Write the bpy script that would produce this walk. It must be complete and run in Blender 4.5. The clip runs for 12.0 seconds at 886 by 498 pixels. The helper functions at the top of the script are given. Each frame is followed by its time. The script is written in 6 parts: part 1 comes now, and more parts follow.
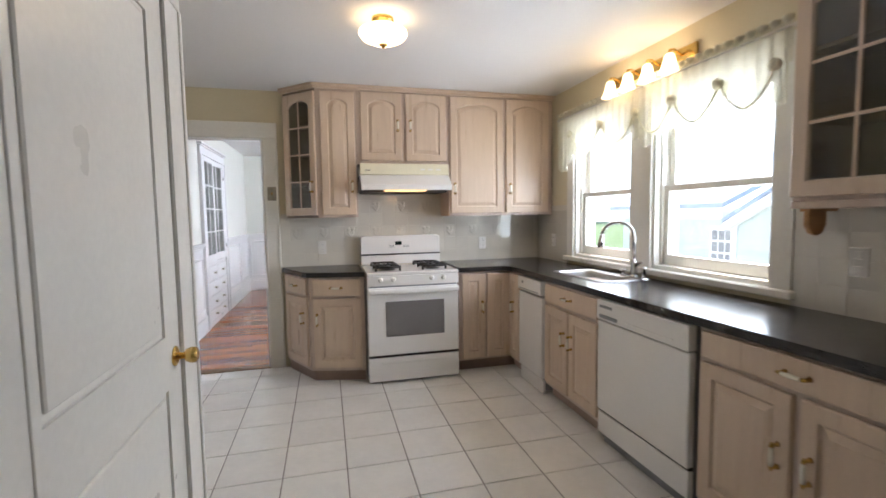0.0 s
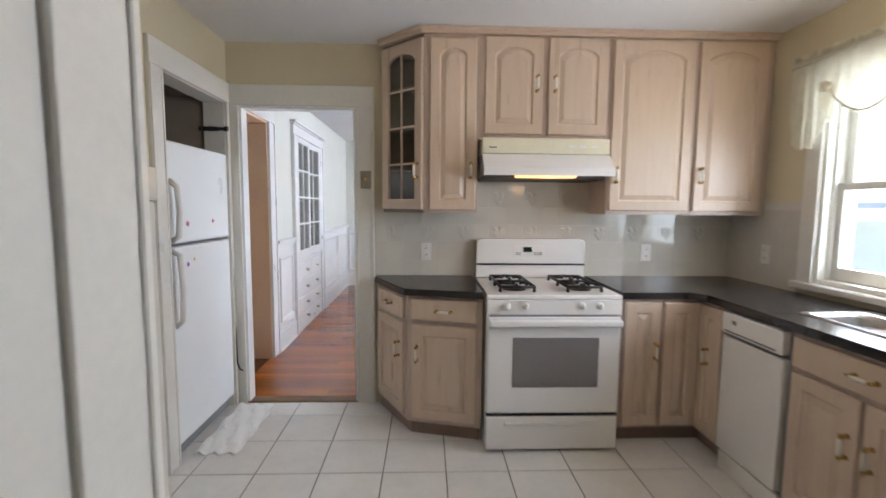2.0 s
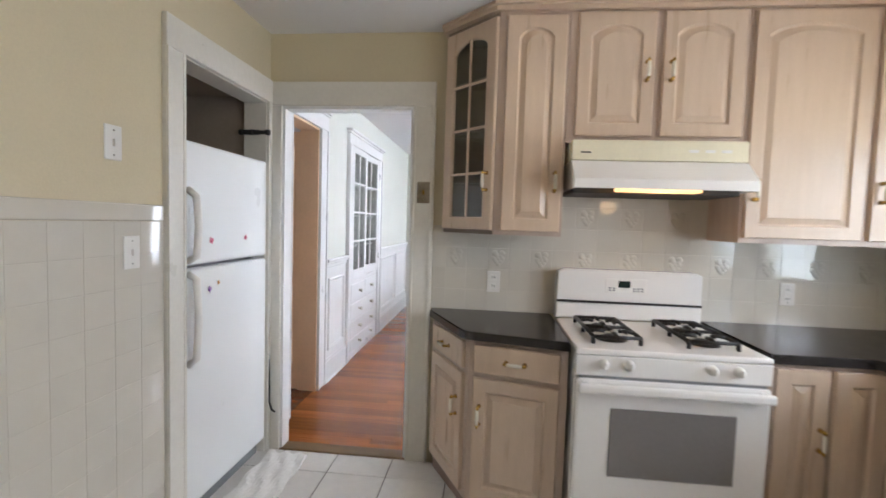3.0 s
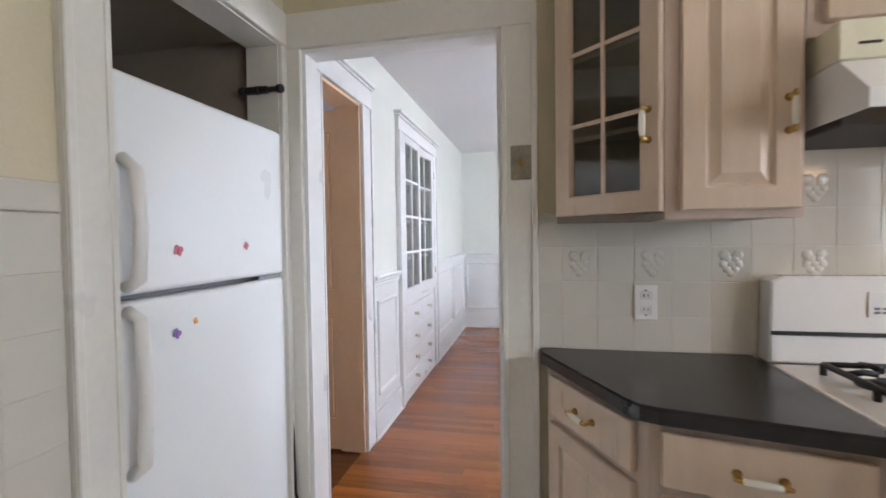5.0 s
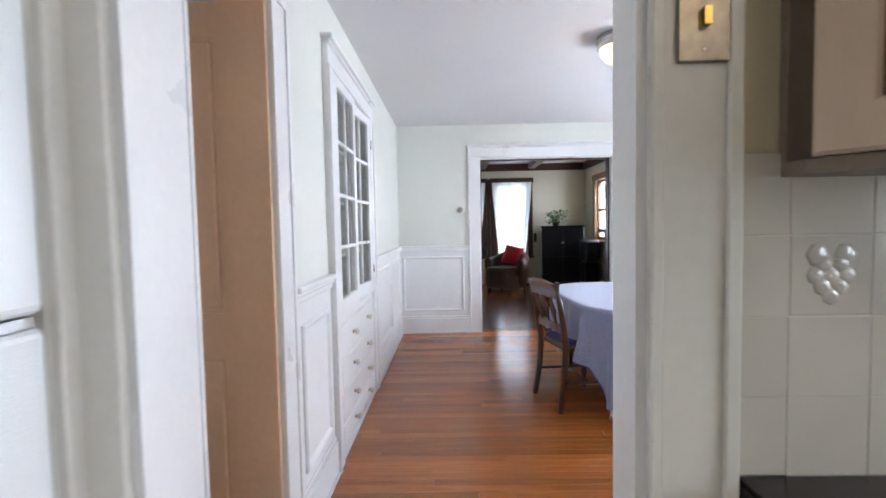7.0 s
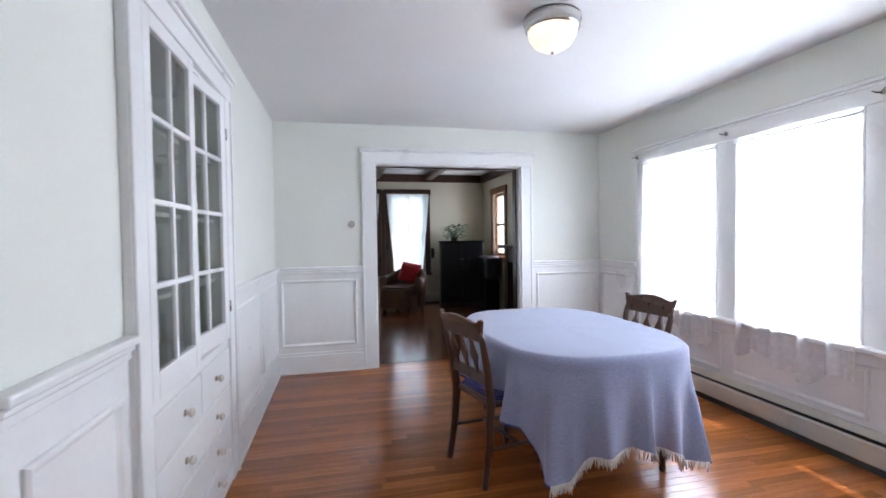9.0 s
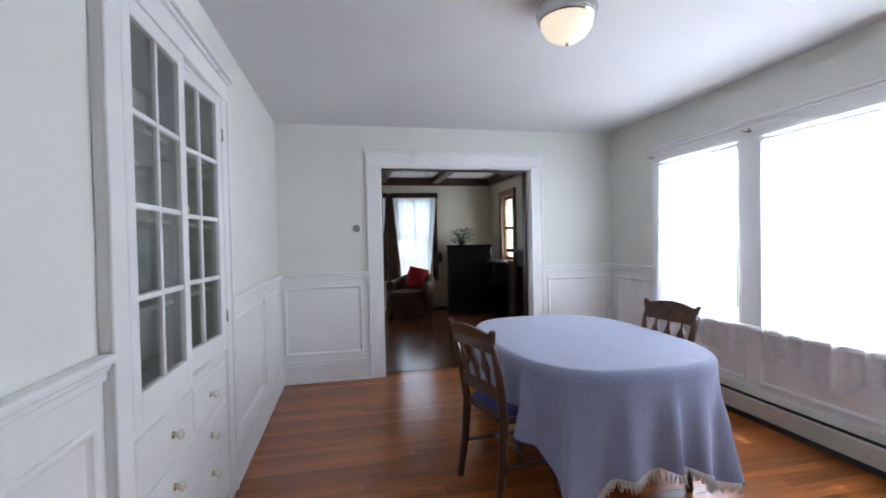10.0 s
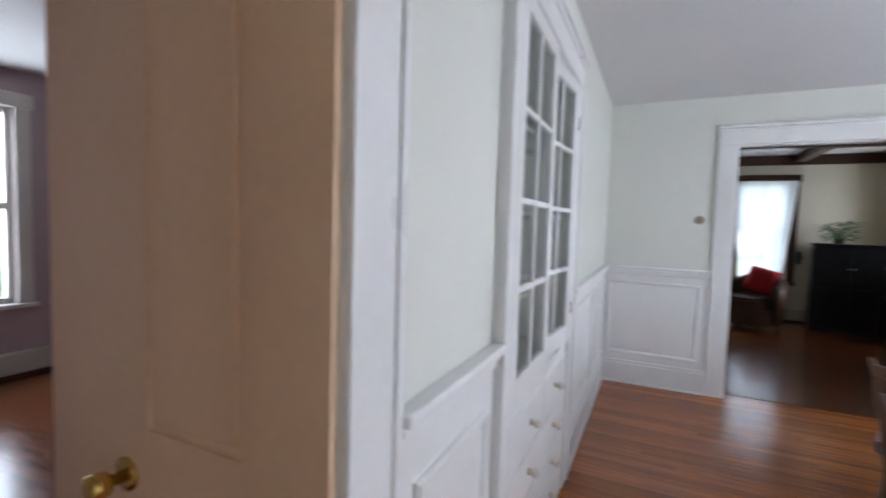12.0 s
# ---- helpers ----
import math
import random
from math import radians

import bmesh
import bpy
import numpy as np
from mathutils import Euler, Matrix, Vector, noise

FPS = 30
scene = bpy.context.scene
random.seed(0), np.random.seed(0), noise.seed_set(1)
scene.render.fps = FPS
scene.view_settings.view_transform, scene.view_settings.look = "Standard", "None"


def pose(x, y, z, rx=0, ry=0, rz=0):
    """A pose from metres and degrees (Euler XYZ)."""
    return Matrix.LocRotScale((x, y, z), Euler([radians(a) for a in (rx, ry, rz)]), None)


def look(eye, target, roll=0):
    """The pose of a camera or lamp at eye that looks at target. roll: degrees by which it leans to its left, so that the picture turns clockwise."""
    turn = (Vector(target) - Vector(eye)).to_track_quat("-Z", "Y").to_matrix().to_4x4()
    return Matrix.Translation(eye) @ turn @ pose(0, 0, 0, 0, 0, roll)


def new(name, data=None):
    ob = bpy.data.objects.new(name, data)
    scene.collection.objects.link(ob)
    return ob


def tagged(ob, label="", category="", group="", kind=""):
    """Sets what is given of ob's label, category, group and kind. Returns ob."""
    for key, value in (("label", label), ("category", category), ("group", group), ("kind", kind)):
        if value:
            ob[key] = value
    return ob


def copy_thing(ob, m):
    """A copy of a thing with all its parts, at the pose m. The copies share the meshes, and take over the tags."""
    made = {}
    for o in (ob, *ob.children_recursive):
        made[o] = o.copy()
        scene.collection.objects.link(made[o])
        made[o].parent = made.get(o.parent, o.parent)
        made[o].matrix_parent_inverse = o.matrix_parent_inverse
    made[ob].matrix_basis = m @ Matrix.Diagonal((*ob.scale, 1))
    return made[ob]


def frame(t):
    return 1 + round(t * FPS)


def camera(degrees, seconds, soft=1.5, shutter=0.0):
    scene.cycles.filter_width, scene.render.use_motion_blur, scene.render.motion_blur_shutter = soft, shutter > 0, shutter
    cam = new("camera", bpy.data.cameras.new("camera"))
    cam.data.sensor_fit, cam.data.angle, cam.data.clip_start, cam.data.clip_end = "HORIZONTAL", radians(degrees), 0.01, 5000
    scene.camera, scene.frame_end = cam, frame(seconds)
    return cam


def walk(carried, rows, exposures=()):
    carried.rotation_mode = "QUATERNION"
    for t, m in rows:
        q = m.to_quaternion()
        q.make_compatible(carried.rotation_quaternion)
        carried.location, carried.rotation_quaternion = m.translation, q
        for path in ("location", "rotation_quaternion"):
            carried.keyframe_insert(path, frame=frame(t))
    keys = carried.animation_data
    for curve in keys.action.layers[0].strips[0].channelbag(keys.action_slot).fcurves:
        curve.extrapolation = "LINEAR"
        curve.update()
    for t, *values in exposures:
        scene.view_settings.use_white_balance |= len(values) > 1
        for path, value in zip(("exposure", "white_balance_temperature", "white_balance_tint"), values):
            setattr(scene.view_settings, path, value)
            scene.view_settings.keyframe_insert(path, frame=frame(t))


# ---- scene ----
cam = camera(89.2, 12.0, 1.6, 0.5)
PATH = [
    (0, (0.234, -0.16, 1.365), (0.733, 1.771, 1.214), -0.8),
    (0.5, (0.242, 0.1, 1.379), (0.643, 2.051, 1.191), -1.4),
    (1, (0.267, 0.389, 1.405), (0.554, 2.356, 1.188), -1.5),
    (1.5, (0.24, 0.694, 1.401), (0.424, 2.674, 1.187), -0.8),
    (2, (0.193, 0.986, 1.395), (0.266, 2.976, 1.207), 0.5),
    (2.5, (0.187, 1.3, 1.387), (0.124, 3.293, 1.232), 1.3),
    (3, (0.154, 1.554, 1.406), (-0.046, 3.54, 1.289), 1.8),
    (3.5, (0.092, 1.814, 1.425), (-0.232, 3.786, 1.341), 2.0),
    (3.7, (0.067, 1.912, 1.401), (-0.296, 3.878, 1.36), 1.7),
    (5.5, (-0.298, 2.687, 1.307), (-0.671, 4.651, 1.24), -1.9),
    (6, (-0.427, 2.929, 1.293), (-0.67, 4.913, 1.21), -2.1),
    (6.5, (-0.522, 3.211, 1.299), (-0.655, 5.204, 1.196), -1.7),
    (7, (-0.575, 3.447, 1.294), (-0.612, 5.445, 1.195), -1.1),
    (8.8, (-0.578, 4.16, 1.357), (-0.181, 6.119, 1.287), -0.5),
    (9, (-0.569, 4.222, 1.346), (-0.129, 6.172, 1.293), -0.8),
    (9.5, (-0.553, 4.318, 1.344), (-0.071, 6.258, 1.303), -1.2),
    (10, (-0.543, 4.37, 1.35), (-0.134, 6.327, 1.315), -1.2),
    (10.5, (-0.562, 4.424, 1.356), (-0.36, 6.413, 1.31), -0.3),
    (11, (-0.622, 4.486, 1.374), (-0.711, 6.483, 1.304), 0.9),
    (11.5, (-0.706, 4.524, 1.386), (-1.151, 6.472, 1.289), 1.7),
    (12, (-0.8, 4.522, 1.403), (-1.65, 6.329, 1.287), 1.7),
]
EXPOSURES = [(0, 1.74, 6200, 17), (1.5, 1.64, 6200, 17), (2, 1.58, 6200, 17), (2.5, 1.66, 6250, 16), (3, 1.74, 6250, 16), (5.5, 1.66, 6150, 17), (7, 1.72, 6100, 16), (9, 1.42, 6050, 17), (9.5, 1.22, 6050, 17), (10.5, 0.92, 6000, 16), (12, 1.14, 6100, 16)]
walk(cam, [(t, look(eye, target, roll)) for t, eye, target, roll in PATH], EXPOSURES)

# ---- world, sun, lights ----
SUN_DIR = Vector((0.30, 0.36, 1.0)).normalized()
sun = bpy.data.lights.new("sun", "SUN")
sun.energy, sun.angle, sun.color = 5.0, radians(0.6), (1.0, 0.94, 0.84)
new("sun", sun).matrix_world = look(SUN_DIR * 30, (0, 0, 0))
world = bpy.data.worlds.new("sky")
scene.world = world
world.use_nodes = True
sky = world.node_tree.nodes.new("ShaderNodeTexSky")
sky.sky_type, sky.sun_disc = "NISHITA", False
sky.sun_elevation = math.asin(SUN_DIR.z)
sky.sun_rotation = math.atan2(SUN_DIR.x, SUN_DIR.y)
bg = world.node_tree.nodes["Background"]
bg.inputs["Strength"].default_value = 0.15
world.node_tree.links.new(sky.outputs[0], bg.inputs["Color"])


def window_light(name, x, y, z, w, h, watts, toward):
    lamp = bpy.data.lights.new(name, "AREA")
    lamp.shape, lamp.size, lamp.size_y, lamp.energy, lamp.color = "RECTANGLE", w, h, watts, (0.86, 0.93, 1.0)
    new(name, lamp).matrix_world = look((x, y, z), toward)


window_light("sky_light_kitchen", 2.62, 2.5, 1.5, 1.9, 1.0, 23, (-5, 2.5, 1.2))
window_light("sky_light_dining", 2.62, 6.6, 1.4, 2.9, 1.3, 92, (-5, 6.6, 1.2))
window_light("sky_light_side_room", -5.9, 6.0, 1.45, 1.0, 1.6, 29, (5, 6.0, 1.2))
window_light("sky_light_living", 0.75, 13.65, 1.4, 0.8, 1.5, 7.5, (0.75, 5, 1.2))
window_light("sky_light_living_pair", -0.25, 13.65, 1.4, 0.8, 1.5, 7.5, (-0.25, 5, 1.2))
window_light("sky_light_living_side", 2.62, 12.31, 1.57, 0.55, 1.0, 14, (-5, 11.5, 1.2))


def bulb(name, x, y, z, watts, radius=0.04, color=(1.0, 0.78, 0.52)):
    lamp = bpy.data.lights.new(name, "POINT")
    lamp.energy, lamp.shadow_soft_size, lamp.color = watts, radius, color
    new(name, lamp).matrix_world = pose(x, y, z)


# ---- materials ----
def mat(name, color, rough=0.5, metal=0.0, vary=0.06, scale=6.0, bump=0.0, bump_scale=60.0, stretch=(1, 1, 1), random_tint=0.0,
        trans=0.0, emit=0.0, emit_color=None, coat=0.0, dark=None, island=False, alpha=1.0, rough_vary=0.08):
    m = bpy.data.materials.new(name)
    m.use_nodes = True
    n, l = m.node_tree.nodes, m.node_tree.links
    b = n["Principled BSDF"]
    b.inputs["Roughness"].default_value, b.inputs["Metallic"].default_value = rough, metal
    b.inputs["Transmission Weight"].default_value = trans
    b.inputs["Coat Weight"].default_value = coat
    b.inputs["Alpha"].default_value = alpha
    b.inputs["Base Color"].default_value = (*color, 1)
    if emit:
        b.inputs["Emission Color"].default_value = (*(emit_color or color), 1)
        b.inputs["Emission Strength"].default_value = emit
    if vary or bump or random_tint:
        tc = n.new("ShaderNodeTexCoord")
        mp = n.new("ShaderNodeMapping")
        mp.inputs["Scale"].default_value = stretch
        l.new(tc.outputs["Object"], mp.inputs["Vector"])
        info = n.new("ShaderNodeObjectInfo")
        geo = n.new("ShaderNodeNewGeometry")
        rnd = geo.outputs["Random Per Island"] if island else info.outputs["Random"]
        if random_tint:
            mul = n.new("ShaderNodeMath")
            mul.operation = "MULTIPLY"
            mul.inputs[1].default_value = 37.0
            l.new(rnd, mul.inputs[0])
            comb = n.new("ShaderNodeCombineXYZ")
            for k in range(3):
                l.new(mul.outputs[0], comb.inputs[k])
            l.new(comb.outputs[0], mp.inputs["Location"])
        big = n.new("ShaderNodeTexNoise")
        big.inputs["Scale"].default_value, big.inputs["Detail"].default_value = scale, 6
        l.new(mp.outputs[0], big.inputs["Vector"])
        fine = n.new("ShaderNodeTexNoise")
        fine.inputs["Scale"].default_value, fine.inputs["Detail"].default_value = bump_scale, 3
        l.new(mp.outputs[0], fine.inputs["Vector"])
        mixn = n.new("ShaderNodeMix")
        mixn.data_type = "FLOAT"
        mixn.inputs[0].default_value = 0.4
        l.new(big.outputs["Fac"], mixn.inputs[2])
        l.new(fine.outputs["Fac"], mixn.inputs[3])
        lo = dark or tuple(c * (1 - vary * 1.6) for c in color)
        hi = tuple(min(1, c * (1 + vary)) for c in color)
        ramp = n.new("ShaderNodeValToRGB")
        ramp.color_ramp.elements[0].position, ramp.color_ramp.elements[1].position = 0.26, 0.68
        ramp.color_ramp.elements[0].color, ramp.color_ramp.elements[1].color = (*lo, 1), (*hi, 1)
        l.new(mixn.outputs[0], ramp.inputs["Fac"])
        out = ramp.outputs["Color"]
        if random_tint:
            hsv = n.new("ShaderNodeHueSaturation")
            rm = n.new("ShaderNodeMapRange")
            rm.inputs["To Min"].default_value, rm.inputs["To Max"].default_value = 1 - random_tint, 1 + random_tint
            l.new(rnd, rm.inputs["Value"])
            l.new(rm.outputs[0], hsv.inputs["Value"])
            l.new(out, hsv.inputs["Color"])
            out = hsv.outputs["Color"]
        l.new(out, b.inputs["Base Color"])
        rr = n.new("ShaderNodeMapRange")
        rr.inputs["To Min"].default_value, rr.inputs["To Max"].default_value = max(0.02, rough - rough_vary), min(1, rough + rough_vary)
        l.new(big.outputs["Fac"], rr.inputs["Value"])
        l.new(rr.outputs[0], b.inputs["Roughness"])
        if bump:
            bp = n.new("ShaderNodeBump")
            bp.inputs["Strength"].default_value, bp.inputs["Distance"].default_value = bump, 0.002
            l.new(fine.outputs["Fac"], bp.inputs["Height"])
            l.new(bp.outputs[0], b.inputs["Normal"])
    return m


def sheer_material(name, color, see, glow=0.55):
    """Woven net: part open, part thin scattering cloth."""
    m = bpy.data.materials.new(name)
    m.use_nodes = True
    n, l = m.node_tree.nodes, m.node_tree.links
    for x in list(n):
        n.remove(x)
    out, mix, mix2 = n.new("ShaderNodeOutputMaterial"), n.new("ShaderNodeMixShader"), n.new("ShaderNodeMixShader")
    tr, di, tl = n.new("ShaderNodeBsdfTransparent"), n.new("ShaderNodeBsdfDiffuse"), n.new("ShaderNodeBsdfTranslucent")
    tc, wv = n.new("ShaderNodeTexCoord"), n.new("ShaderNodeTexNoise")
    wv.inputs["Scale"].default_value = 30
    l.new(tc.outputs["Object"], wv.inputs["Vector"])
    rm = n.new("ShaderNodeMapRange")
    rm.inputs["To Min"].default_value, rm.inputs["To Max"].default_value = 1 - see - 0.1, 1 - see + 0.1
    l.new(wv.outputs["Fac"], rm.inputs["Value"])
    di.inputs["Color"].default_value = tl.inputs["Color"].default_value = (*color, 1)
    mix2.inputs[0].default_value = glow
    l.new(di.outputs[0], mix2.inputs[1])
    l.new(tl.outputs[0], mix2.inputs[2])
    l.new(rm.outputs[0], mix.inputs[0])
    l.new(tr.outputs[0], mix.inputs[1])
    l.new(mix2.outputs[0], mix.inputs[2])
    l.new(mix.outputs[0], out.inputs["Surface"])
    return m


def glass_material(name, tint=(0.95, 0.97, 0.97), gloss=0.1):
    m = bpy.data.materials.new(name)
    m.use_nodes = True
    n, l = m.node_tree.nodes, m.node_tree.links
    for x in list(n):
        n.remove(x)
    out, mix = n.new("ShaderNodeOutputMaterial"), n.new("ShaderNodeMixShader")
    tr, gl, lw = n.new("ShaderNodeBsdfTransparent"), n.new("ShaderNodeBsdfGlossy"), n.new("ShaderNodeLayerWeight")
    power, amount = n.new("ShaderNodeMath"), n.new("ShaderNodeMapRange")
    tr.inputs["Color"].default_value = (*tint, 1)
    gl.inputs["Roughness"].default_value = 0.02
    lw.inputs["Blend"].default_value = 0.5
    power.operation, power.inputs[1].default_value = "POWER", 4.0
    amount.inputs["To Min"].default_value, amount.inputs["To Max"].default_value = gloss * 0.5, 0.5
    l.new(lw.outputs["Facing"], power.inputs[0])
    l.new(power.outputs[0], amount.inputs["Value"])
    l.new(amount.outputs[0], mix.inputs[0])
    l.new(tr.outputs[0], mix.inputs[1])
    l.new(gl.outputs[0], mix.inputs[2])
    l.new(mix.outputs[0], out.inputs["Surface"])
    return m


PAINT_WHITE = mat("white_gloss_paint", (0.80, 0.80, 0.79), 0.3, vary=0.03, scale=3, bump=0.15, bump_scale=40)
PAINT_CREAM = mat("cream_gloss_paint", (0.72, 0.70, 0.64), 0.3, vary=0.05, scale=3, bump=0.2, bump_scale=40)
# tan stands in for warm side room light on the door and jamb
PAINT_TAN = mat("warm_lit_gloss_paint", (0.86, 0.62, 0.42), 0.4, vary=0.06, scale=3, bump=0.2, bump_scale=40)
WALL_KITCHEN = mat("pale_yellow_wall_paint", (0.62, 0.55, 0.385), 0.55, vary=0.04, scale=2, bump=0.25, bump_scale=120)
WALL_DINING = mat("pale_sage_wall_paint", (0.74, 0.75, 0.69), 0.6, vary=0.03, scale=2, bump=0.25, bump_scale=120)
WALL_LIVING = mat("cream_wall_paint", (0.66, 0.62, 0.49), 0.6, vary=0.04, scale=2, bump=0.25, bump_scale=120)
WALL_SIDE = mat("mauve_wall_paint", (0.50, 0.40, 0.41), 0.6, vary=0.05, scale=2, bump=0.25, bump_scale=120)
CEILING = mat("matt_ceiling_paint", (0.73, 0.72, 0.71), 0.75, vary=0.03, scale=1.2, bump=0.3, bump_scale=90)
# dark brown carries the shade deep in the alcove and closet
ALCOVE = mat("shade_toned_alcove", (0.30, 0.25, 0.20), 0.8, vary=0.08, scale=3)
GROUT = mat("grey_grout", (0.20, 0.18, 0.16), 0.9, vary=0.12, scale=14)
GROUT_WALL = mat("pale_wall_grout", (0.61, 0.58, 0.51), 0.8, vary=0.08, scale=14)
FLOOR_TILE = mat("glazed_white_floor_tile", (0.78, 0.76, 0.72), 0.16, vary=0.05, scale=5, bump=0.12, bump_scale=25, random_tint=0.035, coat=0.2)
WALL_TILE = mat("glazed_cream_wall_tile", (0.61, 0.58, 0.51), 0.07, vary=0.03, scale=7, bump=0.15, bump_scale=9, random_tint=0.02, coat=0.3)
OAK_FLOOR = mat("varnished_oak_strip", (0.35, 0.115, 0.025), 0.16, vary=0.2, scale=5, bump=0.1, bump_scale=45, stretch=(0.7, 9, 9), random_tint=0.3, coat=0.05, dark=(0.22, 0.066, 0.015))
# the same oak with the dimness of the far rooms put into its colour
OAK_FAR = mat("varnished_oak_floor_dimmed", (0.12, 0.034, 0.01), 0.2, vary=0.25, scale=5, bump=0.12, bump_scale=45, stretch=(0.7, 9, 9), random_tint=0.2, coat=0.08, island=True)
THRESH = mat("worn_dark_oak_threshold", (0.20, 0.12, 0.055), 0.5, vary=0.2, scale=5, stretch=(1, 8, 8))
PICKLED = mat("pickled_oak", (0.60, 0.475, 0.365), 0.3, vary=0.05, scale=4, bump=0.2, bump_scale=55, stretch=(7, 7, 0.8), random_tint=0.03, dark=(0.545, 0.42, 0.315))
PICKLED_FRAME = mat("pickled_oak_frame", (0.51, 0.41, 0.335), 0.4, vary=0.1, scale=4, bump=0.2, bump_scale=55, stretch=(7, 7, 0.8), dark=(0.43, 0.33, 0.275))
# pickled oak darkened in colour for the shade under the cabinets
KICK = mat("shade_toned_pickled_kick", (0.28, 0.20, 0.165), 0.6, vary=0.12, scale=5)
# shade behind the cabinet glass is put into this colour
CAB_INSIDE = mat("shade_toned_cabinet_inside", (0.24, 0.19, 0.15), 0.6, vary=0.1, scale=5)
COUNTER = mat("charcoal_laminate", (0.024, 0.021, 0.021), 0.22, vary=0.35, scale=16, bump=0.08, bump_scale=180, rough_vary=0.05)
ENAMEL = mat("white_enamel", (0.80, 0.79, 0.77), 0.16, vary=0.015, scale=3, coat=0.3)
FRIDGE_WHITE = mat("pebbled_white_steel", (0.78, 0.80, 0.80), 0.3, vary=0.015, scale=3, bump=0.3, bump_scale=320)
PLASTIC = mat("white_plastic", (0.76, 0.75, 0.72), 0.35, vary=0.02, scale=6)
PLASTIC_CREAM = mat("yellowed_plastic", (0.74, 0.69, 0.52), 0.35, vary=0.05, scale=6)
BLACK = mat("black_iron", (0.012, 0.012, 0.012), 0.5, vary=0.3, scale=20, bump=0.2)
DARK_GLASS = mat("smoked_oven_glass", (0.20, 0.19, 0.185), 0.12, vary=0.06, scale=4)
DISPLAY = mat("dark_display", (0.01, 0.02, 0.018), 0.15, vary=0)
CHROME = mat("brushed_chrome", (0.58, 0.58, 0.57), 0.2, metal=1.0, vary=0.05, scale=10)
STEEL = mat("brushed_sink_steel", (0.50, 0.50, 0.50), 0.3, metal=1.0, vary=0.08, scale=8, stretch=(8, 1, 1))
BRASS = mat("polished_brass", (0.62, 0.42, 0.13), 0.18, metal=1.0, vary=0.12, scale=14)
PORCELAIN = mat("porcelain", (0.78, 0.75, 0.66), 0.15, vary=0.02)
NICKEL = mat("worn_nickel_plate", (0.36, 0.33, 0.28), 0.3, metal=1.0, vary=0.2, scale=18)
GASKET = mat("grey_gasket", (0.22, 0.23, 0.24), 0.6, vary=0.08)
RED_STICKER = mat("pink_sticker", (0.62, 0.16, 0.24), 0.5, vary=0.1, scale=40)
PURPLE_STICKER = mat("violet_sticker", (0.22, 0.12, 0.38), 0.5, vary=0.1, scale=40)
ORANGE_STICKER = mat("orange_sticker", (0.7, 0.36, 0.08), 0.5, vary=0.1, scale=40)
WARM_GLASS = mat("lit_frosted_glass", (0.95, 0.85, 0.65), 0.3, vary=0, emit=1.5, emit_color=(1.0, 0.74, 0.40))
BOWL_GLASS = mat("lit_alabaster_glass", (0.90, 0.84, 0.68), 0.3, vary=0.05, scale=9, emit=0.36, emit_color=(1.0, 0.83, 0.55))
HOOD_LAMP = mat("lit_hood_lens", (0.9, 0.7, 0.4), 0.4, vary=0, emit=0.55, emit_color=(1.0, 0.55, 0.2))
WINDOW_GLASS = glass_material("window_glass", gloss=0.09)
CABINET_GLASS = glass_material("cabinet_glass", (0.86, 0.88, 0.86), gloss=0.1)
SHEER = sheer_material("white_sheer", (0.96, 0.96, 0.97), 0.38, 0.5)
LACE = sheer_material("cream_lace", (0.74, 0.71, 0.58), 0.10, 0.36)
LACE_TRIM = mat("olive_cream_braid", (0.70, 0.66, 0.50), 0.9, vary=0.2, scale=40)
WALNUT = mat("dark_maple", (0.065, 0.023, 0.009), 0.3, vary=0.25, scale=5, bump=0.1, bump_scale=50, stretch=(6, 6, 1), coat=0.15, dark=(0.038, 0.012, 0.005))
DARK_TRIM = mat("dark_stained_trim", (0.055, 0.022, 0.012), 0.3, vary=0.25, scale=5, stretch=(5, 5, 1))
MAHOGANY = mat("reddish_window_wood", (0.20, 0.085, 0.035), 0.35, vary=0.2, scale=5, stretch=(5, 5, 1))
CLOTH = mat("blue_waffle_cloth", (0.29, 0.315, 0.465), 0.9, vary=0.15, scale=70, bump=1.0, bump_scale=110, stretch=(1, 1, 2.2))
CLOTH.node_tree.nodes["Principled BSDF"].inputs["Sheen Weight"].default_value = 0.35
CLOTH.node_tree.nodes["Principled BSDF"].inputs["Sheen Roughness"].default_value = 0.45
SHEER_DENSE = sheer_material("dense_white_sheer", (0.88, 0.91, 0.93), 0.16, 0.5)
# emissive white that bleaches the sky behind the windows
SKY_HAZE = mat("glowing_sky_backdrop", (0.9, 0.93, 0.96), 0.9, vary=0, emit=0.7, emit_color=(0.93, 0.97, 1.0))
CLOTH_HEM = mat("deep_blue_hem", (0.045, 0.045, 0.16), 0.9, vary=0.15, scale=40)
FRINGE = mat("off_white_fringe", (0.66, 0.64, 0.60), 0.95, vary=0.1, scale=60)
HEATER = mat("beige_heater_enamel", (0.56, 0.54, 0.46), 0.4, vary=0.05, scale=5)
# near-black that puts shade into slots, gaps and undersides
HEATER_DARK = mat("shade_dark_slot", (0.05, 0.045, 0.04), 0.7, vary=0.2, scale=12)
LEATHER = mat("brown_leather", (0.075, 0.032, 0.014), 0.4, vary=0.25, scale=7, bump=0.4, bump_scale=90)
RED_CLOTH = mat("red_cushion_cloth", (0.42, 0.012, 0.02), 0.85, vary=0.12, scale=20, bump=0.4)
LACQUER = mat("black_lacquer", (0.006, 0.006, 0.007), 0.3, vary=0.2, scale=5)
LACQUER.node_tree.nodes["Principled BSDF"].inputs["Specular IOR Level"].default_value = 0.2
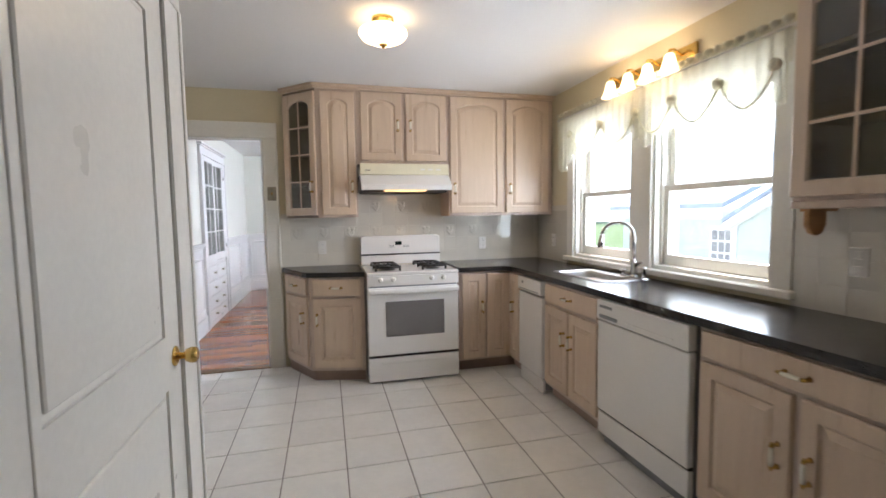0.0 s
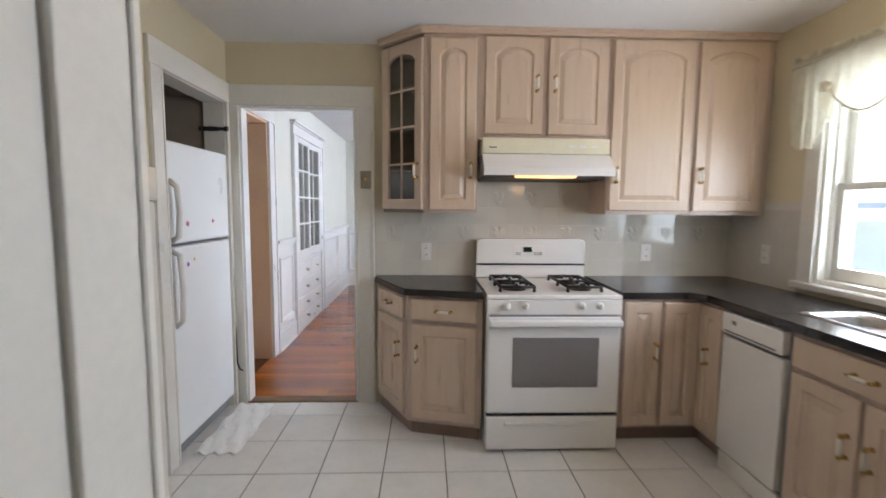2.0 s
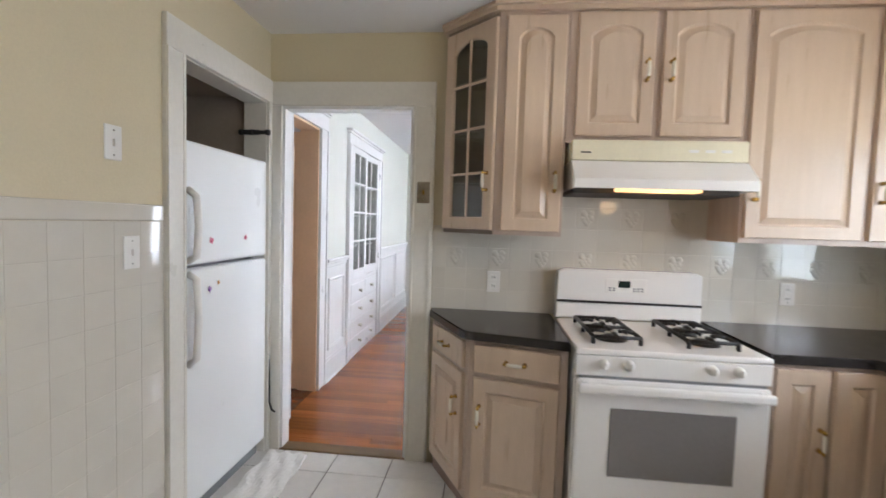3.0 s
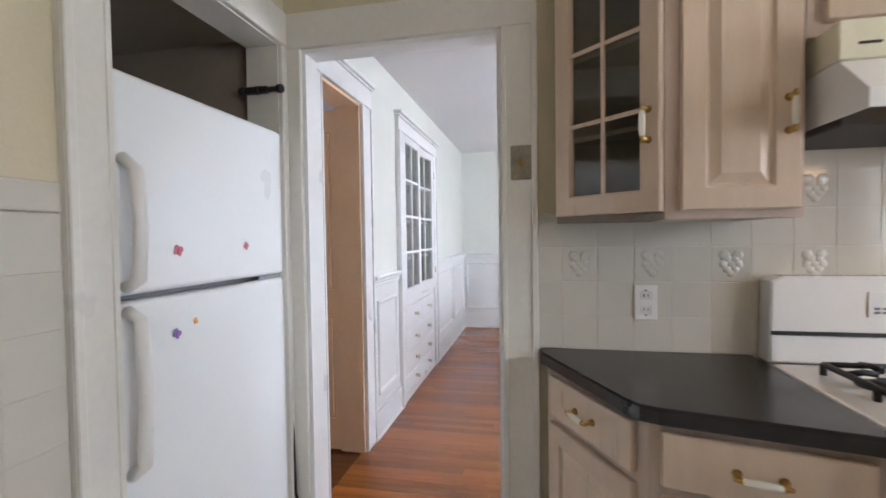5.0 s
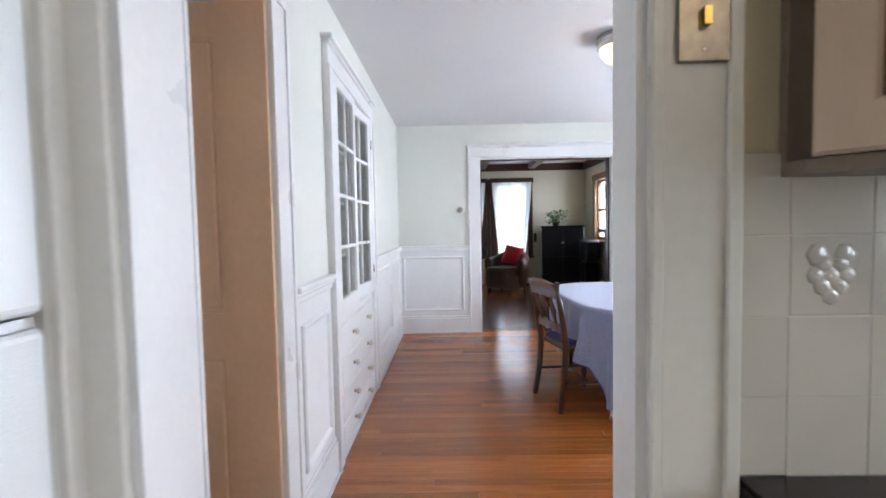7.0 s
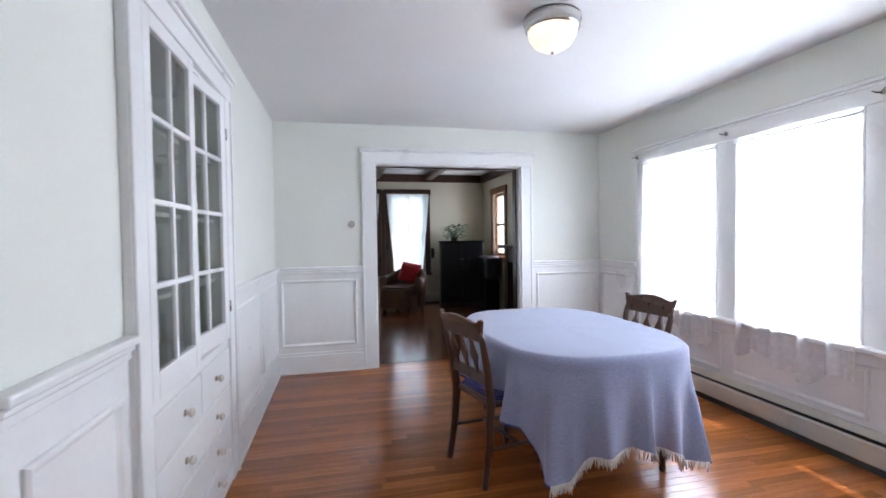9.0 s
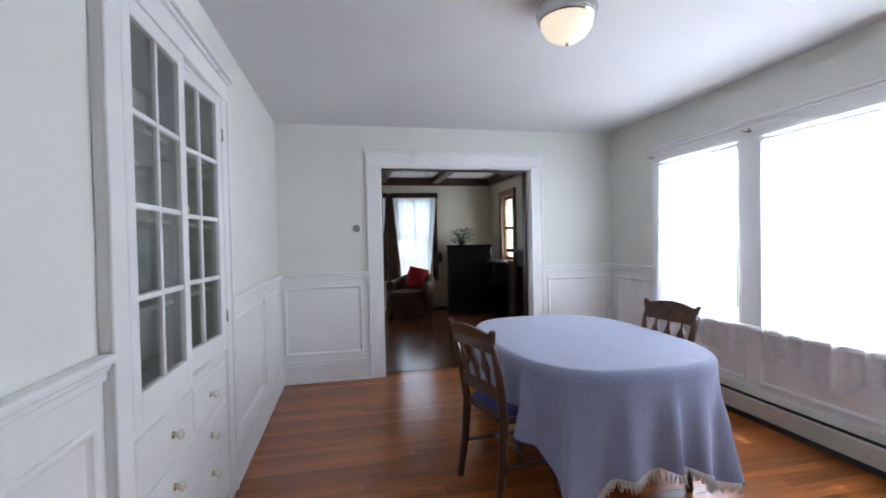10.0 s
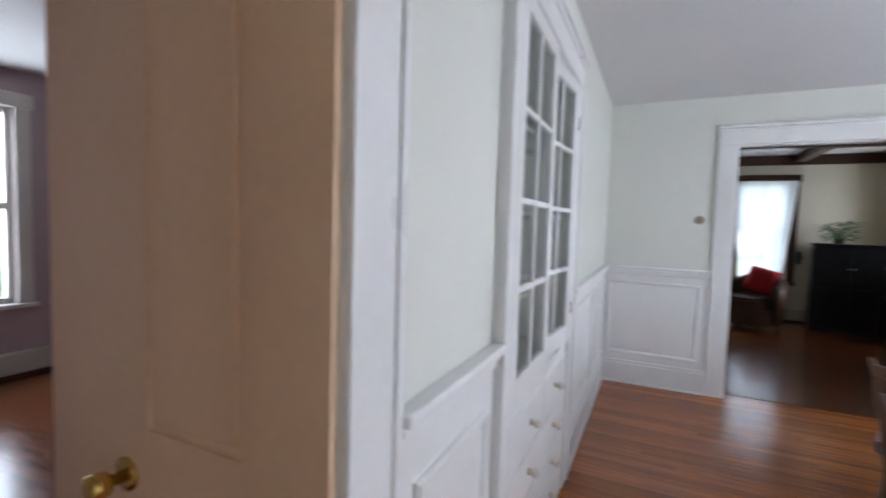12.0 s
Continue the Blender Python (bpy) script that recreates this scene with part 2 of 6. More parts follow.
BLUE_PLASTIC = mat("blue_black_plastic", (0.008, 0.011, 0.022), 0.3, vary=0.1)
LEAF = mat("house_plant_leaf", (0.05, 0.11, 0.035), 0.5, vary=0.3, scale=14, random_tint=0.3, island=True)
TARP = mat("crumpled_white_plastic", (0.84, 0.83, 0.80), 0.6, vary=0.03, scale=12)
CONCRETE = mat("pale_bounce_concrete", (0.62, 0.61, 0.58), 0.85, vary=0.1, scale=2, bump=0.4, bump_scale=60)
GRASS = mat("lawn", (0.07, 0.12, 0.035), 0.95, vary=0.3, scale=3, bump=0.8, bump_scale=50)
SIDING = mat("pale_green_siding", (0.46, 0.52, 0.50), 0.6, vary=0.05, scale=3)
ROOFING = mat("grey_blue_shingle", (0.34, 0.40, 0.48), 0.9, vary=0.2, scale=8, bump=0.6)
BARK = mat("bark", (0.10, 0.07, 0.05), 0.9, vary=0.3, scale=12, bump=0.8)
TREE_LEAF = mat("tree_leaf", (0.07, 0.13, 0.035), 0.6, vary=0.3, scale=5, random_tint=0.35, island=True)
WOOD_BLOCK = mat("varnished_pine", (0.34, 0.17, 0.06), 0.4, vary=0.2, scale=6, stretch=(1, 6, 6))
BRICK_TONE = mat("grey_slate_hearth", (0.05, 0.045, 0.045), 0.6, vary=0.2, scale=6)


# ---- mesh helpers ----
def box(bm, x0, x1, y0, y1, z0, z1, bevel=0.0, seg=1):
    c = bmesh.ops.create_cube(bm, size=1)["verts"]
    for v in c:
        v.co = Vector(((x0 + x1) / 2 + v.co.x * (x1 - x0), (y0 + y1) / 2 + v.co.y * (y1 - y0), (z0 + z1) / 2 + v.co.z * (z1 - z0)))
    if bevel:
        edges = list({e for v in c for e in v.link_edges})
        bmesh.ops.bevel(bm, geom=edges, offset=bevel, segments=seg, profile=0.5, affect="EDGES")
    return bm


def block(x0, x1, y0, y1, z0, z1, bevel=0.0, seg=1):
    return box(bmesh.new(), x0, x1, y0, y1, z0, z1, bevel, seg)


def lathe(profile, n=20, bm=None, at=(0, 0, 0), turn=None):
    """Revolve (radius, height) pairs round z."""
    bm = bm or bmesh.new()
    m = Matrix.Translation(at) @ (turn or Matrix.Identity(4))
    rings = []
    for r, z in profile:
        rings.append([bm.verts.new(m @ Vector((r * math.cos(2 * math.pi * k / n), r * math.sin(2 * math.pi * k / n), z))) for k in range(n)])
    for a, b in zip(rings, rings[1:]):
        for k in range(n):
            f = bm.faces.new((a[k], a[(k + 1) % n], b[(k + 1) % n], b[k]))
            f.smooth = True
    for ring, flip in ((rings[0], True), (rings[-1], False)):
        if (ring[0].co - ring[n // 2].co).length > 1e-4:
            bm.faces.new(list(reversed(ring)) if flip else ring)
    return bm


def tube(points, radius, n=8, bm=None):
    """A round bar along points; radius a number or one for each point."""
    bm = bm or bmesh.new()
    pts = [Vector(p) for p in points]
    rad = radius if isinstance(radius, (list, tuple)) else [radius] * len(pts)
    rings, side = [], None
    for k, p in enumerate(pts):
        d = (pts[min(k + 1, len(pts) - 1)] - pts[max(k - 1, 0)]).normalized()
        if side is None:
            side = d.orthogonal().normalized()
        side = (side - d * side.dot(d)).normalized()
        up = d.cross(side)
        rings.append([bm.verts.new(p + (side * math.cos(2 * math.pi * j / n) + up * math.sin(2 * math.pi * j / n)) * rad[k]) for j in range(n)])
    for a, b in zip(rings, rings[1:]):
        for j in range(n):
            f = bm.faces.new((a[j], a[(j + 1) % n], b[(j + 1) % n], b[j]))
            f.smooth = True
    bm.faces.new(list(reversed(rings[0])))
    bm.faces.new(rings[-1])
    return bm


def prism(outline, y0, y1, bm=None, bevel=0.0):
    """Extrude an (x, z) outline along y."""
    bm = bm or bmesh.new()
    a = [bm.verts.new((x, y0, z)) for x, z in outline]
    b = [bm.verts.new((x, y1, z)) for x, z in outline]
    n = len(a)
    faces = [bm.faces.new(a), bm.faces.new(list(reversed(b)))]
    faces += [bm.faces.new((a[k], b[k], b[(k + 1) % n], a[(k + 1) % n])) for k in range(n)]
    bmesh.ops.recalc_face_normals(bm, faces=faces)
    if bevel:
        bmesh.ops.bevel(bm, geom=list({e for f in faces[:2] for e in f.edges}), offset=bevel, segments=1, affect="EDGES")
    return bm


def slab(outline, z0, z1, bm=None, bevel=0.0):
    """Extrude an (x, y) outline along z."""
    bm = bm or bmesh.new()
    a = [bm.verts.new((x, y, z0)) for x, y in outline]
    b = [bm.verts.new((x, y, z1)) for x, y in outline]
    n = len(a)
    faces = [bm.faces.new(a), bm.faces.new(b)] + [bm.faces.new((a[k], b[k], b[(k + 1) % n], a[(k + 1) % n])) for k in range(n)]
    bmesh.ops.recalc_face_normals(bm, faces=faces)
    if bevel:
        bmesh.ops.bevel(bm, geom=list(faces[1].edges), offset=bevel, segments=2, affect="EDGES")
    return bm


def mesh_of(name, bm, material):
    me = bpy.data.meshes.new(name)
    bm.to_mesh(me)
    bm.free()
    if material:
        me.materials.append(material)
    return me


def part(name, bm, material, parent=None, label="", at=None):
    ob = new(name, bm if isinstance(bm, bpy.types.Mesh) else mesh_of(name, bm, material))
    ob.parent = parent
    if at is not None:
        ob.matrix_basis = at
    if label:
        ob["label"] = label
    return ob


def thing(name, at, label, category, group="", kind=""):
    ob = new(name)
    ob.empty_display_size = 0.1
    ob.matrix_basis = at
    return tagged(ob, label, category, group, kind)


def solid(name, bm, material, label, category, group="", kind="", at=None):
    return tagged(part(name, bm, material, None, "", at), label, category, group, kind)


def structure(name, bm, material, label, category):
    return solid(name, bm, material, label, category, kind="structure")


def ring_frame(w, h, width, depth, bm=None, x0=0.0, z0=0.0, y=0.0):
    """A rectangular moulding in the xz plane standing proud towards -y: two steps and a rounded back."""
    bm = bm or bmesh.new()
    prof = [(0, 0), (0.0, -depth * 0.55), (width * 0.25, -depth), (width * 0.6, -depth * 0.8), (width * 0.8, -depth * 0.35), (width, 0)]
    loops = []
    for inset, d in prof:
        loops.append([bm.verts.new((x0 + sx, y + d, z0 + sz)) for sx, sz in ((inset, inset), (w - inset, inset), (w - inset, h - inset), (inset, h - inset))])
    for a, b in zip(loops, loops[1:]):
        for k in range(4):
            bm.faces.new((a[k], a[(k + 1) % 4], b[(k + 1) % 4], b[k]))
    return bm


def wall_mesh(axis, p0, p1, a0, a1, z0, z1, openings=()):
    """A wall between p0 and p1 across its axis, from a0 to a1 along it, with (a, b, low, high) holes."""
    bm = bmesh.new()
    cuts = sorted({a0, a1, *[o[0] for o in openings], *[o[1] for o in openings]})
    for s, e in zip(cuts, cuts[1:]):
        spans, low = [], z0
        for o in sorted((o for o in openings if o[0] < (s + e) / 2 < o[1]), key=lambda o: o[2]):
            spans.append((low, o[2]))
            low = o[3]
        spans.append((low, z1))
        for lo, hi in spans:
            if hi - lo > 1e-4:
                if axis == "x":
                    box(bm, p0, p1, s, e, lo, hi)
                else:
                    box(bm, s, e, p0, p1, lo, hi)
    return bm


FACE = {"-y": 0, "-x": -90, "+x": 90, "+y": 180}


def on_wall(side, along, off, z=0.0):
    """The pose of a thing on a wall; side: the way that it faces; off: the wall's plane."""
    if side in ("-y", "+y"):
        return pose(along, off, z, 0, 0, FACE[side])
    return pose(off, along, z, 0, 0, FACE[side])


# ---- large structure ----
KL, KR, KY, KC = -1.145, 2.36, 4.113, 2.468          # kitchen: left, right, far wall, ceiling
DL, DR, DN, DF, DC = -1.21, 2.34, 4.195, 8.896, 2.505  # dining room
LF, LC = 13.3, 2.62                                  # living room
CX, CY = -0.29, 1.79                                 # closet front and corner
OUT = 2.56                                           # outer face of the window wall
DOOR_K = (-1.067, -0.29, -0.1, 2.055)
DOOR_H = (4.52, 5.04, -0.1, 2.12)
DOOR_F = (-0.226, 1.37, -0.1, 2.11)
BUILT = (5.855, 6.915, 0.03, 2.13)
K_WIN = [(2.63, 3.40), (1.57, 2.42)]
D_WIN = [(7.22, 8.045), (6.198, 6.997), (5.16, 5.975)]

structure("wall_kitchen_far", wall_mesh("y", KY, 4.15, KL - 0.95, OUT, -0.1, 2.7, [DOOR_K]), WALL_KITCHEN, "pale yellow painted plaster kitchen wall", "wall")
structure("wall_dining_near", wall_mesh("y", 4.153, DN, DL - 0.15, OUT, -0.1, 2.7, [DOOR_K]), WALL_DINING, "pale sage painted plaster dining room wall", "wall")
structure("wall_kitchen_left", wall_mesh("x", KL - 0.12, KL, CY - 0.1, KY, -0.1, 2.7, [(3.34, 4.06, -0.1, 2.066)]), WALL_KITCHEN, "pale yellow wall with a refrigerator alcove", "wall")
structure("wall_closet_front", wall_mesh("x", CX - 0.1, CX, -1.6, CY, -0.1, 2.7, [(0.75, 1.572, -0.1, 2.12)]), WALL_KITCHEN, "pale yellow closet wall", "wall")
structure("wall_closet_side", block(KL, CX - 0.1, CY - 0.1, CY, -0.1, 2.7), WALL_KITCHEN, "pale yellow closet side wall", "wall")
structure("wall_kitchen_window", wall_mesh("x", KR, OUT, -1.6, KY, -0.1, 2.7, [(a, b, 0.985, 2.08) for a, b in K_WIN]), WALL_KITCHEN, "pale yellow kitchen wall with two windows", "wall")
structure("wall_kitchen_near", block(CX - 0.9, OUT, -1.75, -1.6, -0.1, 2.7), WALL_KITCHEN, "pale yellow kitchen end wall", "wall")
structure("wall_closet_back", block(-1.2, -1.1, -1.6, CY - 0.1, -0.1, 2.7), ALCOVE, "closet back wall in a shade-darkened colour", "wall")
structure("ceiling_kitchen", block(KL - 1.0, OUT, -1.75, 4.151, KC, KC + 0.1), CEILING, "matt off-white plaster ceiling", "ceiling")
structure("kitchen_soffit_seal", block(KL - 1.0, OUT, -1.75, 4.151, 2.7, 2.72), CEILING, "plain upper floor slab", "ceiling")

structure("wall_dining_left", wall_mesh("x", DL - 0.13, DL, DN, DF, -0.1, 2.7, [DOOR_H, BUILT]), WALL_DINING, "pale sage dining room wall above white wainscot", "wall")
structure("wall_dining_far", wall_mesh("y", DF, DF + 0.075, DL - 0.13, OUT, -0.1, 2.75, [DOOR_F]), WALL_DINING, "pale sage wall with a wide cased opening", "wall")
structure("wall_dining_window", wall_mesh("x", DR, OUT, DN, DF, -0.1, 2.7, [(a, b, 0.68, 2.05) for a, b in D_WIN]), WALL_DINING, "pale sage wall with three tall windows", "wall")
structure("ceiling_dining", block(DL - 0.13, OUT, 4.153, DF, DC, DC + 0.1), CEILING, "smooth white plaster dining room ceiling", "ceiling")

structure("wall_living_near", wall_mesh("y", DF + 0.078, DF + 0.15, -2.6, OUT, -0.1, 2.75, [DOOR_F]), WALL_LIVING, "cream living room wall", "wall")
structure("wall_living_far", wall_mesh("y", LF, LF + 0.2, -2.6, OUT, -0.1, 2.8, [(0.40, 1.10, 0.62, 2.2), (-0.60, 0.10, 0.62, 2.2)]), WALL_LIVING, "cream living room wall with two curtained windows", "wall")
structure("wall_living_right", wall_mesh("x", DR + 0.02, OUT, DF + 0.15, LF, -0.1, 2.8, [(12.0, 12.62, 0.98, 2.16)]), WALL_LIVING, "cream living room wall with a small window", "wall")
structure("wall_living_left", block(-2.6, -2.5, DF + 0.15, LF, -0.1, 2.8), WALL_LIVING, "cream living room wall", "wall")
structure("ceiling_living", block(-2.6, OUT, DF + 0.08, LF + 0.2, LC, LC + 0.1), CEILING, "white plaster ceiling between dark beams", "ceiling")

structure("wall_side_window", wall_mesh("x", -5.85, -5.65, 4.2, 9.0, -0.1, 2.7, [(5.5, 6.4, 0.62, 2.25)]), WALL_SIDE, "mauve painted wall with a window", "wall")
structure("wall_side_near", block(-5.85, -2.02, 4.1, 4.25, -0.1, 2.7), WALL_SIDE, "mauve painted side room wall", "wall")
structure("wall_side_far", block(-5.85, DL - 0.13, 8.9, 9.0, -0.1, 2.7), WALL_SIDE, "mauve painted side room wall", "wall")
structure("wall_side_inner", wall_mesh("x", DL - 0.136, DL - 0.132, 4.25, 8.9, -0.1, 2.7, [DOOR_H, (5.8, 6.97, 0, 2.2)]), WALL_SIDE, "mauve painted side room wall", "wall")
structure("ceiling_side", block(-5.85, DL - 0.13, 4.1, 9.0, 2.56, 2.66), CEILING, "white side room ceiling", "ceiling")
structure("floor_side", block(-5.85, DL - 0.02, 4.25, 9.0, -0.1, -0.004), OAK_FAR, "varnished oak side room floor, colour darkened for the dim room", "floor")

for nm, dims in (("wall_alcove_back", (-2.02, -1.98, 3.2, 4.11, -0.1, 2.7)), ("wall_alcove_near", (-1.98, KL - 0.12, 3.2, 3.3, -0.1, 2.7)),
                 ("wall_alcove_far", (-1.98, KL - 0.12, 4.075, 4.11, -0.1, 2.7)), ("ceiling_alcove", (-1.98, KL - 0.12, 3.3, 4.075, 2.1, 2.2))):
    structure(nm, block(*dims), ALCOVE, "refrigerator alcove lining in a shade-darkened colour", "wall")

kitchen_floor = structure("floor_kitchen", block(KL - 0.9, OUT, -1.7, 4.10, -0.1, -0.004), GROUT, "white glazed tile kitchen floor with grey joints", "floor")
dining_floor = structure("floor_dining", block(DL - 0.02, DR + 0.05, 4.197, DF + 0.1, -0.1, -0.006), THRESH, "varnished oak strip dining room floor", "floor")
structure("door_threshold", block(-1.067, -0.29, 4.10, 4.197, -0.05, 0.008, 0.004), THRESH, "worn dark oak threshold board", "threshold")
far_floor = bmesh.new()
rng = random.Random(5)
y = DF + 0.1
while y < LF:
    x = -2.5 - rng.random()
    while x < 2.4:
        ln = rng.uniform(0.8, 1.9)
        box(far_floor, max(x, -2.5), min(x + ln - 0.001, 2.36), y, min(y + 0.0625, LF), -0.03, 0.0)
        x += ln
        if x + 0.05 > 2.36:
            break
    y += 0.0635
structure("floor_living", far_floor, OAK_FAR, "varnished oak strip living room floor, colour darkened for the dim room", "floor")
# invented paving, kept pale to throw sunlight up at the garage
structure("driveway", block(3.2, 7.4, -20, 20, -0.95, -0.893), CONCRETE, "pale concrete slab added beside the house to bounce light", "driveway")
structure("ground", block(-60, 300, -200, 300, -1.1, -0.9), GRASS, "mown lawn round the house", "ground")


# casings
def casing(name, side, off, a0, a1, top, wl, wr, head, label, material, cap=True, depth=0.022, low=0.0):
    """Door or window casing round a0..a1 on a wall plane: two legs, a head board and a cap."""
    bm = bmesh.new()
    s = {"-y": 1, "+y": -1, "-x": -1, "+x": 1}[side]
    lo, hi = sorted((a0 * s, a1 * s))
    ob = thing(name, on_wall(side, 0, off), label, "door trim" if low < 0.1 else "window trim", kind="structure")
    if s < 0:
        wl, wr = wr, wl
    for x0, x1, inner in ((lo - wl, lo, 1), (hi, hi + wr, 0)):
        bm = block(x0, x1, -depth, 0, low, top, 0.003)
        if x1 - x0 > 0.09:
            e = x0 if inner else x1 - 0.022
            box(bm, e, e + 0.022, -depth - 0.008, -depth + 0.002, low, top, 0.003)
            e = x1 - 0.016 if inner else x0
            box(bm, e, e + 0.016, -depth - 0.004, -depth + 0.002, low, top, 0.002)
        part("casing_leg", bm, material, ob)
    part("casing_head", block(lo - wl, hi + wr, -depth - 0.003, 0, top, top + head, 0.003), material, ob)
    if cap:
        bm = block(lo - wl - 0.018, hi + wr + 0.018, -depth - 0.028, 0, top + head - 0.018, top + head + 0.008, 0.004)
        box(bm, lo - wl - 0.008, hi + wr + 0.008, -depth - 0.014, 0, top + head - 0.034, top + head - 0.018, 0.004)
        part("casing_cap", bm, material, ob)
    return ob


def jamb(name, axis, p0, p1, a0, a1, top, material, label, low=0.0, thick=0.016, sill=False):
    bm = bmesh.new()
    for s, e in ((a0, a0 + thick), (a1 - thick, a1)):
        box(bm, p0, p1, s, e, low, top) if axis == "x" else box(bm, s, e, p0, p1, low, top)
    box(bm, p0, p1, a0 + thick, a1 - thick, top - thick, top) if axis == "x" else box(bm, a0 + thick, a1 - thick, p0, p1, top - thick, top)
    if sill:
        box(bm, p0, p1, a0 + thick, a1 - thick, low, low + thick)
    structure(name, bm, material, label, "door jamb" if not sill else "window jamb")


casing("trim_kitchen_door", "-y", KY, -1.067, -0.29, 2.055, 0.074, 0.125, 0.135, "plain cream painted door casing", PAINT_CREAM, cap=False)
casing("trim_kitchen_door_back", "+y", DN, -1.067, -0.29, 2.055, 0.12, 0.12, 0.14, "white painted door casing", PAINT_WHITE)
jamb("jamb_kitchen_door", "y", KY - 0.006, DN + 0.004, -1.067, -0.29, 2.055, PAINT_WHITE, "white painted door jamb")
casing("trim_alcove", "+x", KL, 3.34, 4.06, 2.066, 0.112, 0.045, 0.128, "plain cream painted alcove casing", PAINT_CREAM, cap=False)
jamb("jamb_alcove", "x", KL - 0.13, KL + 0.004, 3.34, 4.06, 2.066, PAINT_CREAM, "cream painted alcove jamb", thick=0.004)
casing("trim_closet_door", "+x", CX, 0.75, 1.572, 2.12, 0.13, 0.172, 0.13, "cream painted closet door casing", PAINT_CREAM, cap=False)
casing("trim_hall_door", "+x", DL, 4.52, 5.04, 2.12, 0.15, 0.148, 0.15, "white painted door casing with a moulded cap", PAINT_WHITE)
jamb("jamb_hall_door", "x", DL - 0.15, DL + 0.003, 4.52, 5.04, 2.12, PAINT_TAN, "door jamb coloured tan for the warm light on it")
casing("trim_wide_opening", "-y", DF, -0.226, 1.37, 2.11, 0.135, 0.135, 0.15, "white painted opening casing with a moulded cap", PAINT_WHITE)
jamb("jamb_wide_opening", "y", DF - 0.004, DF + 0.07, -0.226, 1.37, 2.11, PAINT_WHITE, "white painted opening jamb")
jamb("jamb_wide_opening_dark", "y", DF + 0.07, DF + 0.16, -0.226, 1.37, 2.11, DARK_TRIM, "dark stained opening jamb", thick=0.03)
casing("trim_wide_opening_dark", "+y", DF + 0.15, -0.226, 1.37, 2.11, 0.13, 0.13, 0.14, "dark stained opening casing", DARK_TRIM)


# wainscot: sheet, base, rail, panel mouldings
def wainscot(side, off, a0, a1, panels, top=1.065, base=0.21, rail=True, low=0.0):
    s = {"-y": 1, "+y": -1, "-x": -1, "+x": 1}[side]
    lo, hi = sorted((a0 * s, a1 * s))
    ob = thing("wainscot", on_wall(side, 0, off), "white painted panelled wainscot with a moulded chair rail", "wainscot", kind="structure")
    part("backing", block(lo, hi, -0.008, 0, low, top - 0.05), PAINT_WHITE, ob)
    if base:
        bm = block(lo, hi, -0.024, -0.008, 0, base - 0.03, 0.002)
        box(bm, lo, hi, -0.017, -0.008, base - 0.03, base, 0.005)
        box(bm, lo, hi, -0.036, -0.024, 0, 0.022, 0.008)
        part("baseboard", bm, PAINT_WHITE, ob)
    if rail:
        bm = block(lo, hi, -0.046, 0, top - 0.026, top, 0.007, 2)
        box(bm, lo, hi, -0.032, 0, top - 0.046, top - 0.026, 0.006)
        box(bm, lo, hi, -0.02, 0, top - 0.072, top - 0.046, 0.004)
        part("chair_rail", bm, PAINT_WHITE, ob)
    for p0, p1, z0, z1 in panels:
        q0, q1 = sorted((p0 * s, p1 * s))
        part("panel_moulding", ring_frame(q1 - q0, z1 - z0, 0.03, 0.016, None, q0, z0, -0.008), PAINT_WHITE, ob)
    return ob


wainscot("-y", DF, DL, -0.361, [(-1.165, -0.425, 0.27, 0.935)])
wainscot("-y", DF, 1.505, DR, [(1.55, 2.28, 0.27, 0.935)])
wainscot("+x", DL, 5.188, 5.74, [(5.27, 5.68, 0.27, 0.895)])
wainscot("+x", DL, 7.03, DF, [(7.12, 7.95, 0.27, 0.935), (8.04, 8.83, 0.27, 0.935)])
wainscot("-x", DR, 8.19, DF, [(8.25, 8.83, 0.30, 0.935)], base=0)
wainscot("-x", DR, DN, 8.19, [(7.17, 8.1, 0.27, 0.57), (6.15, 7.06, 0.27, 0.57), (5.1, 6.04, 0.27, 0.57)], top=0.66, base=0, rail=False)
wainscot("+y", DN, -0.17, DR, [(0.0, 1.1, 0.27, 0.935), (1.2, 2.2, 0.27, 0.935)])


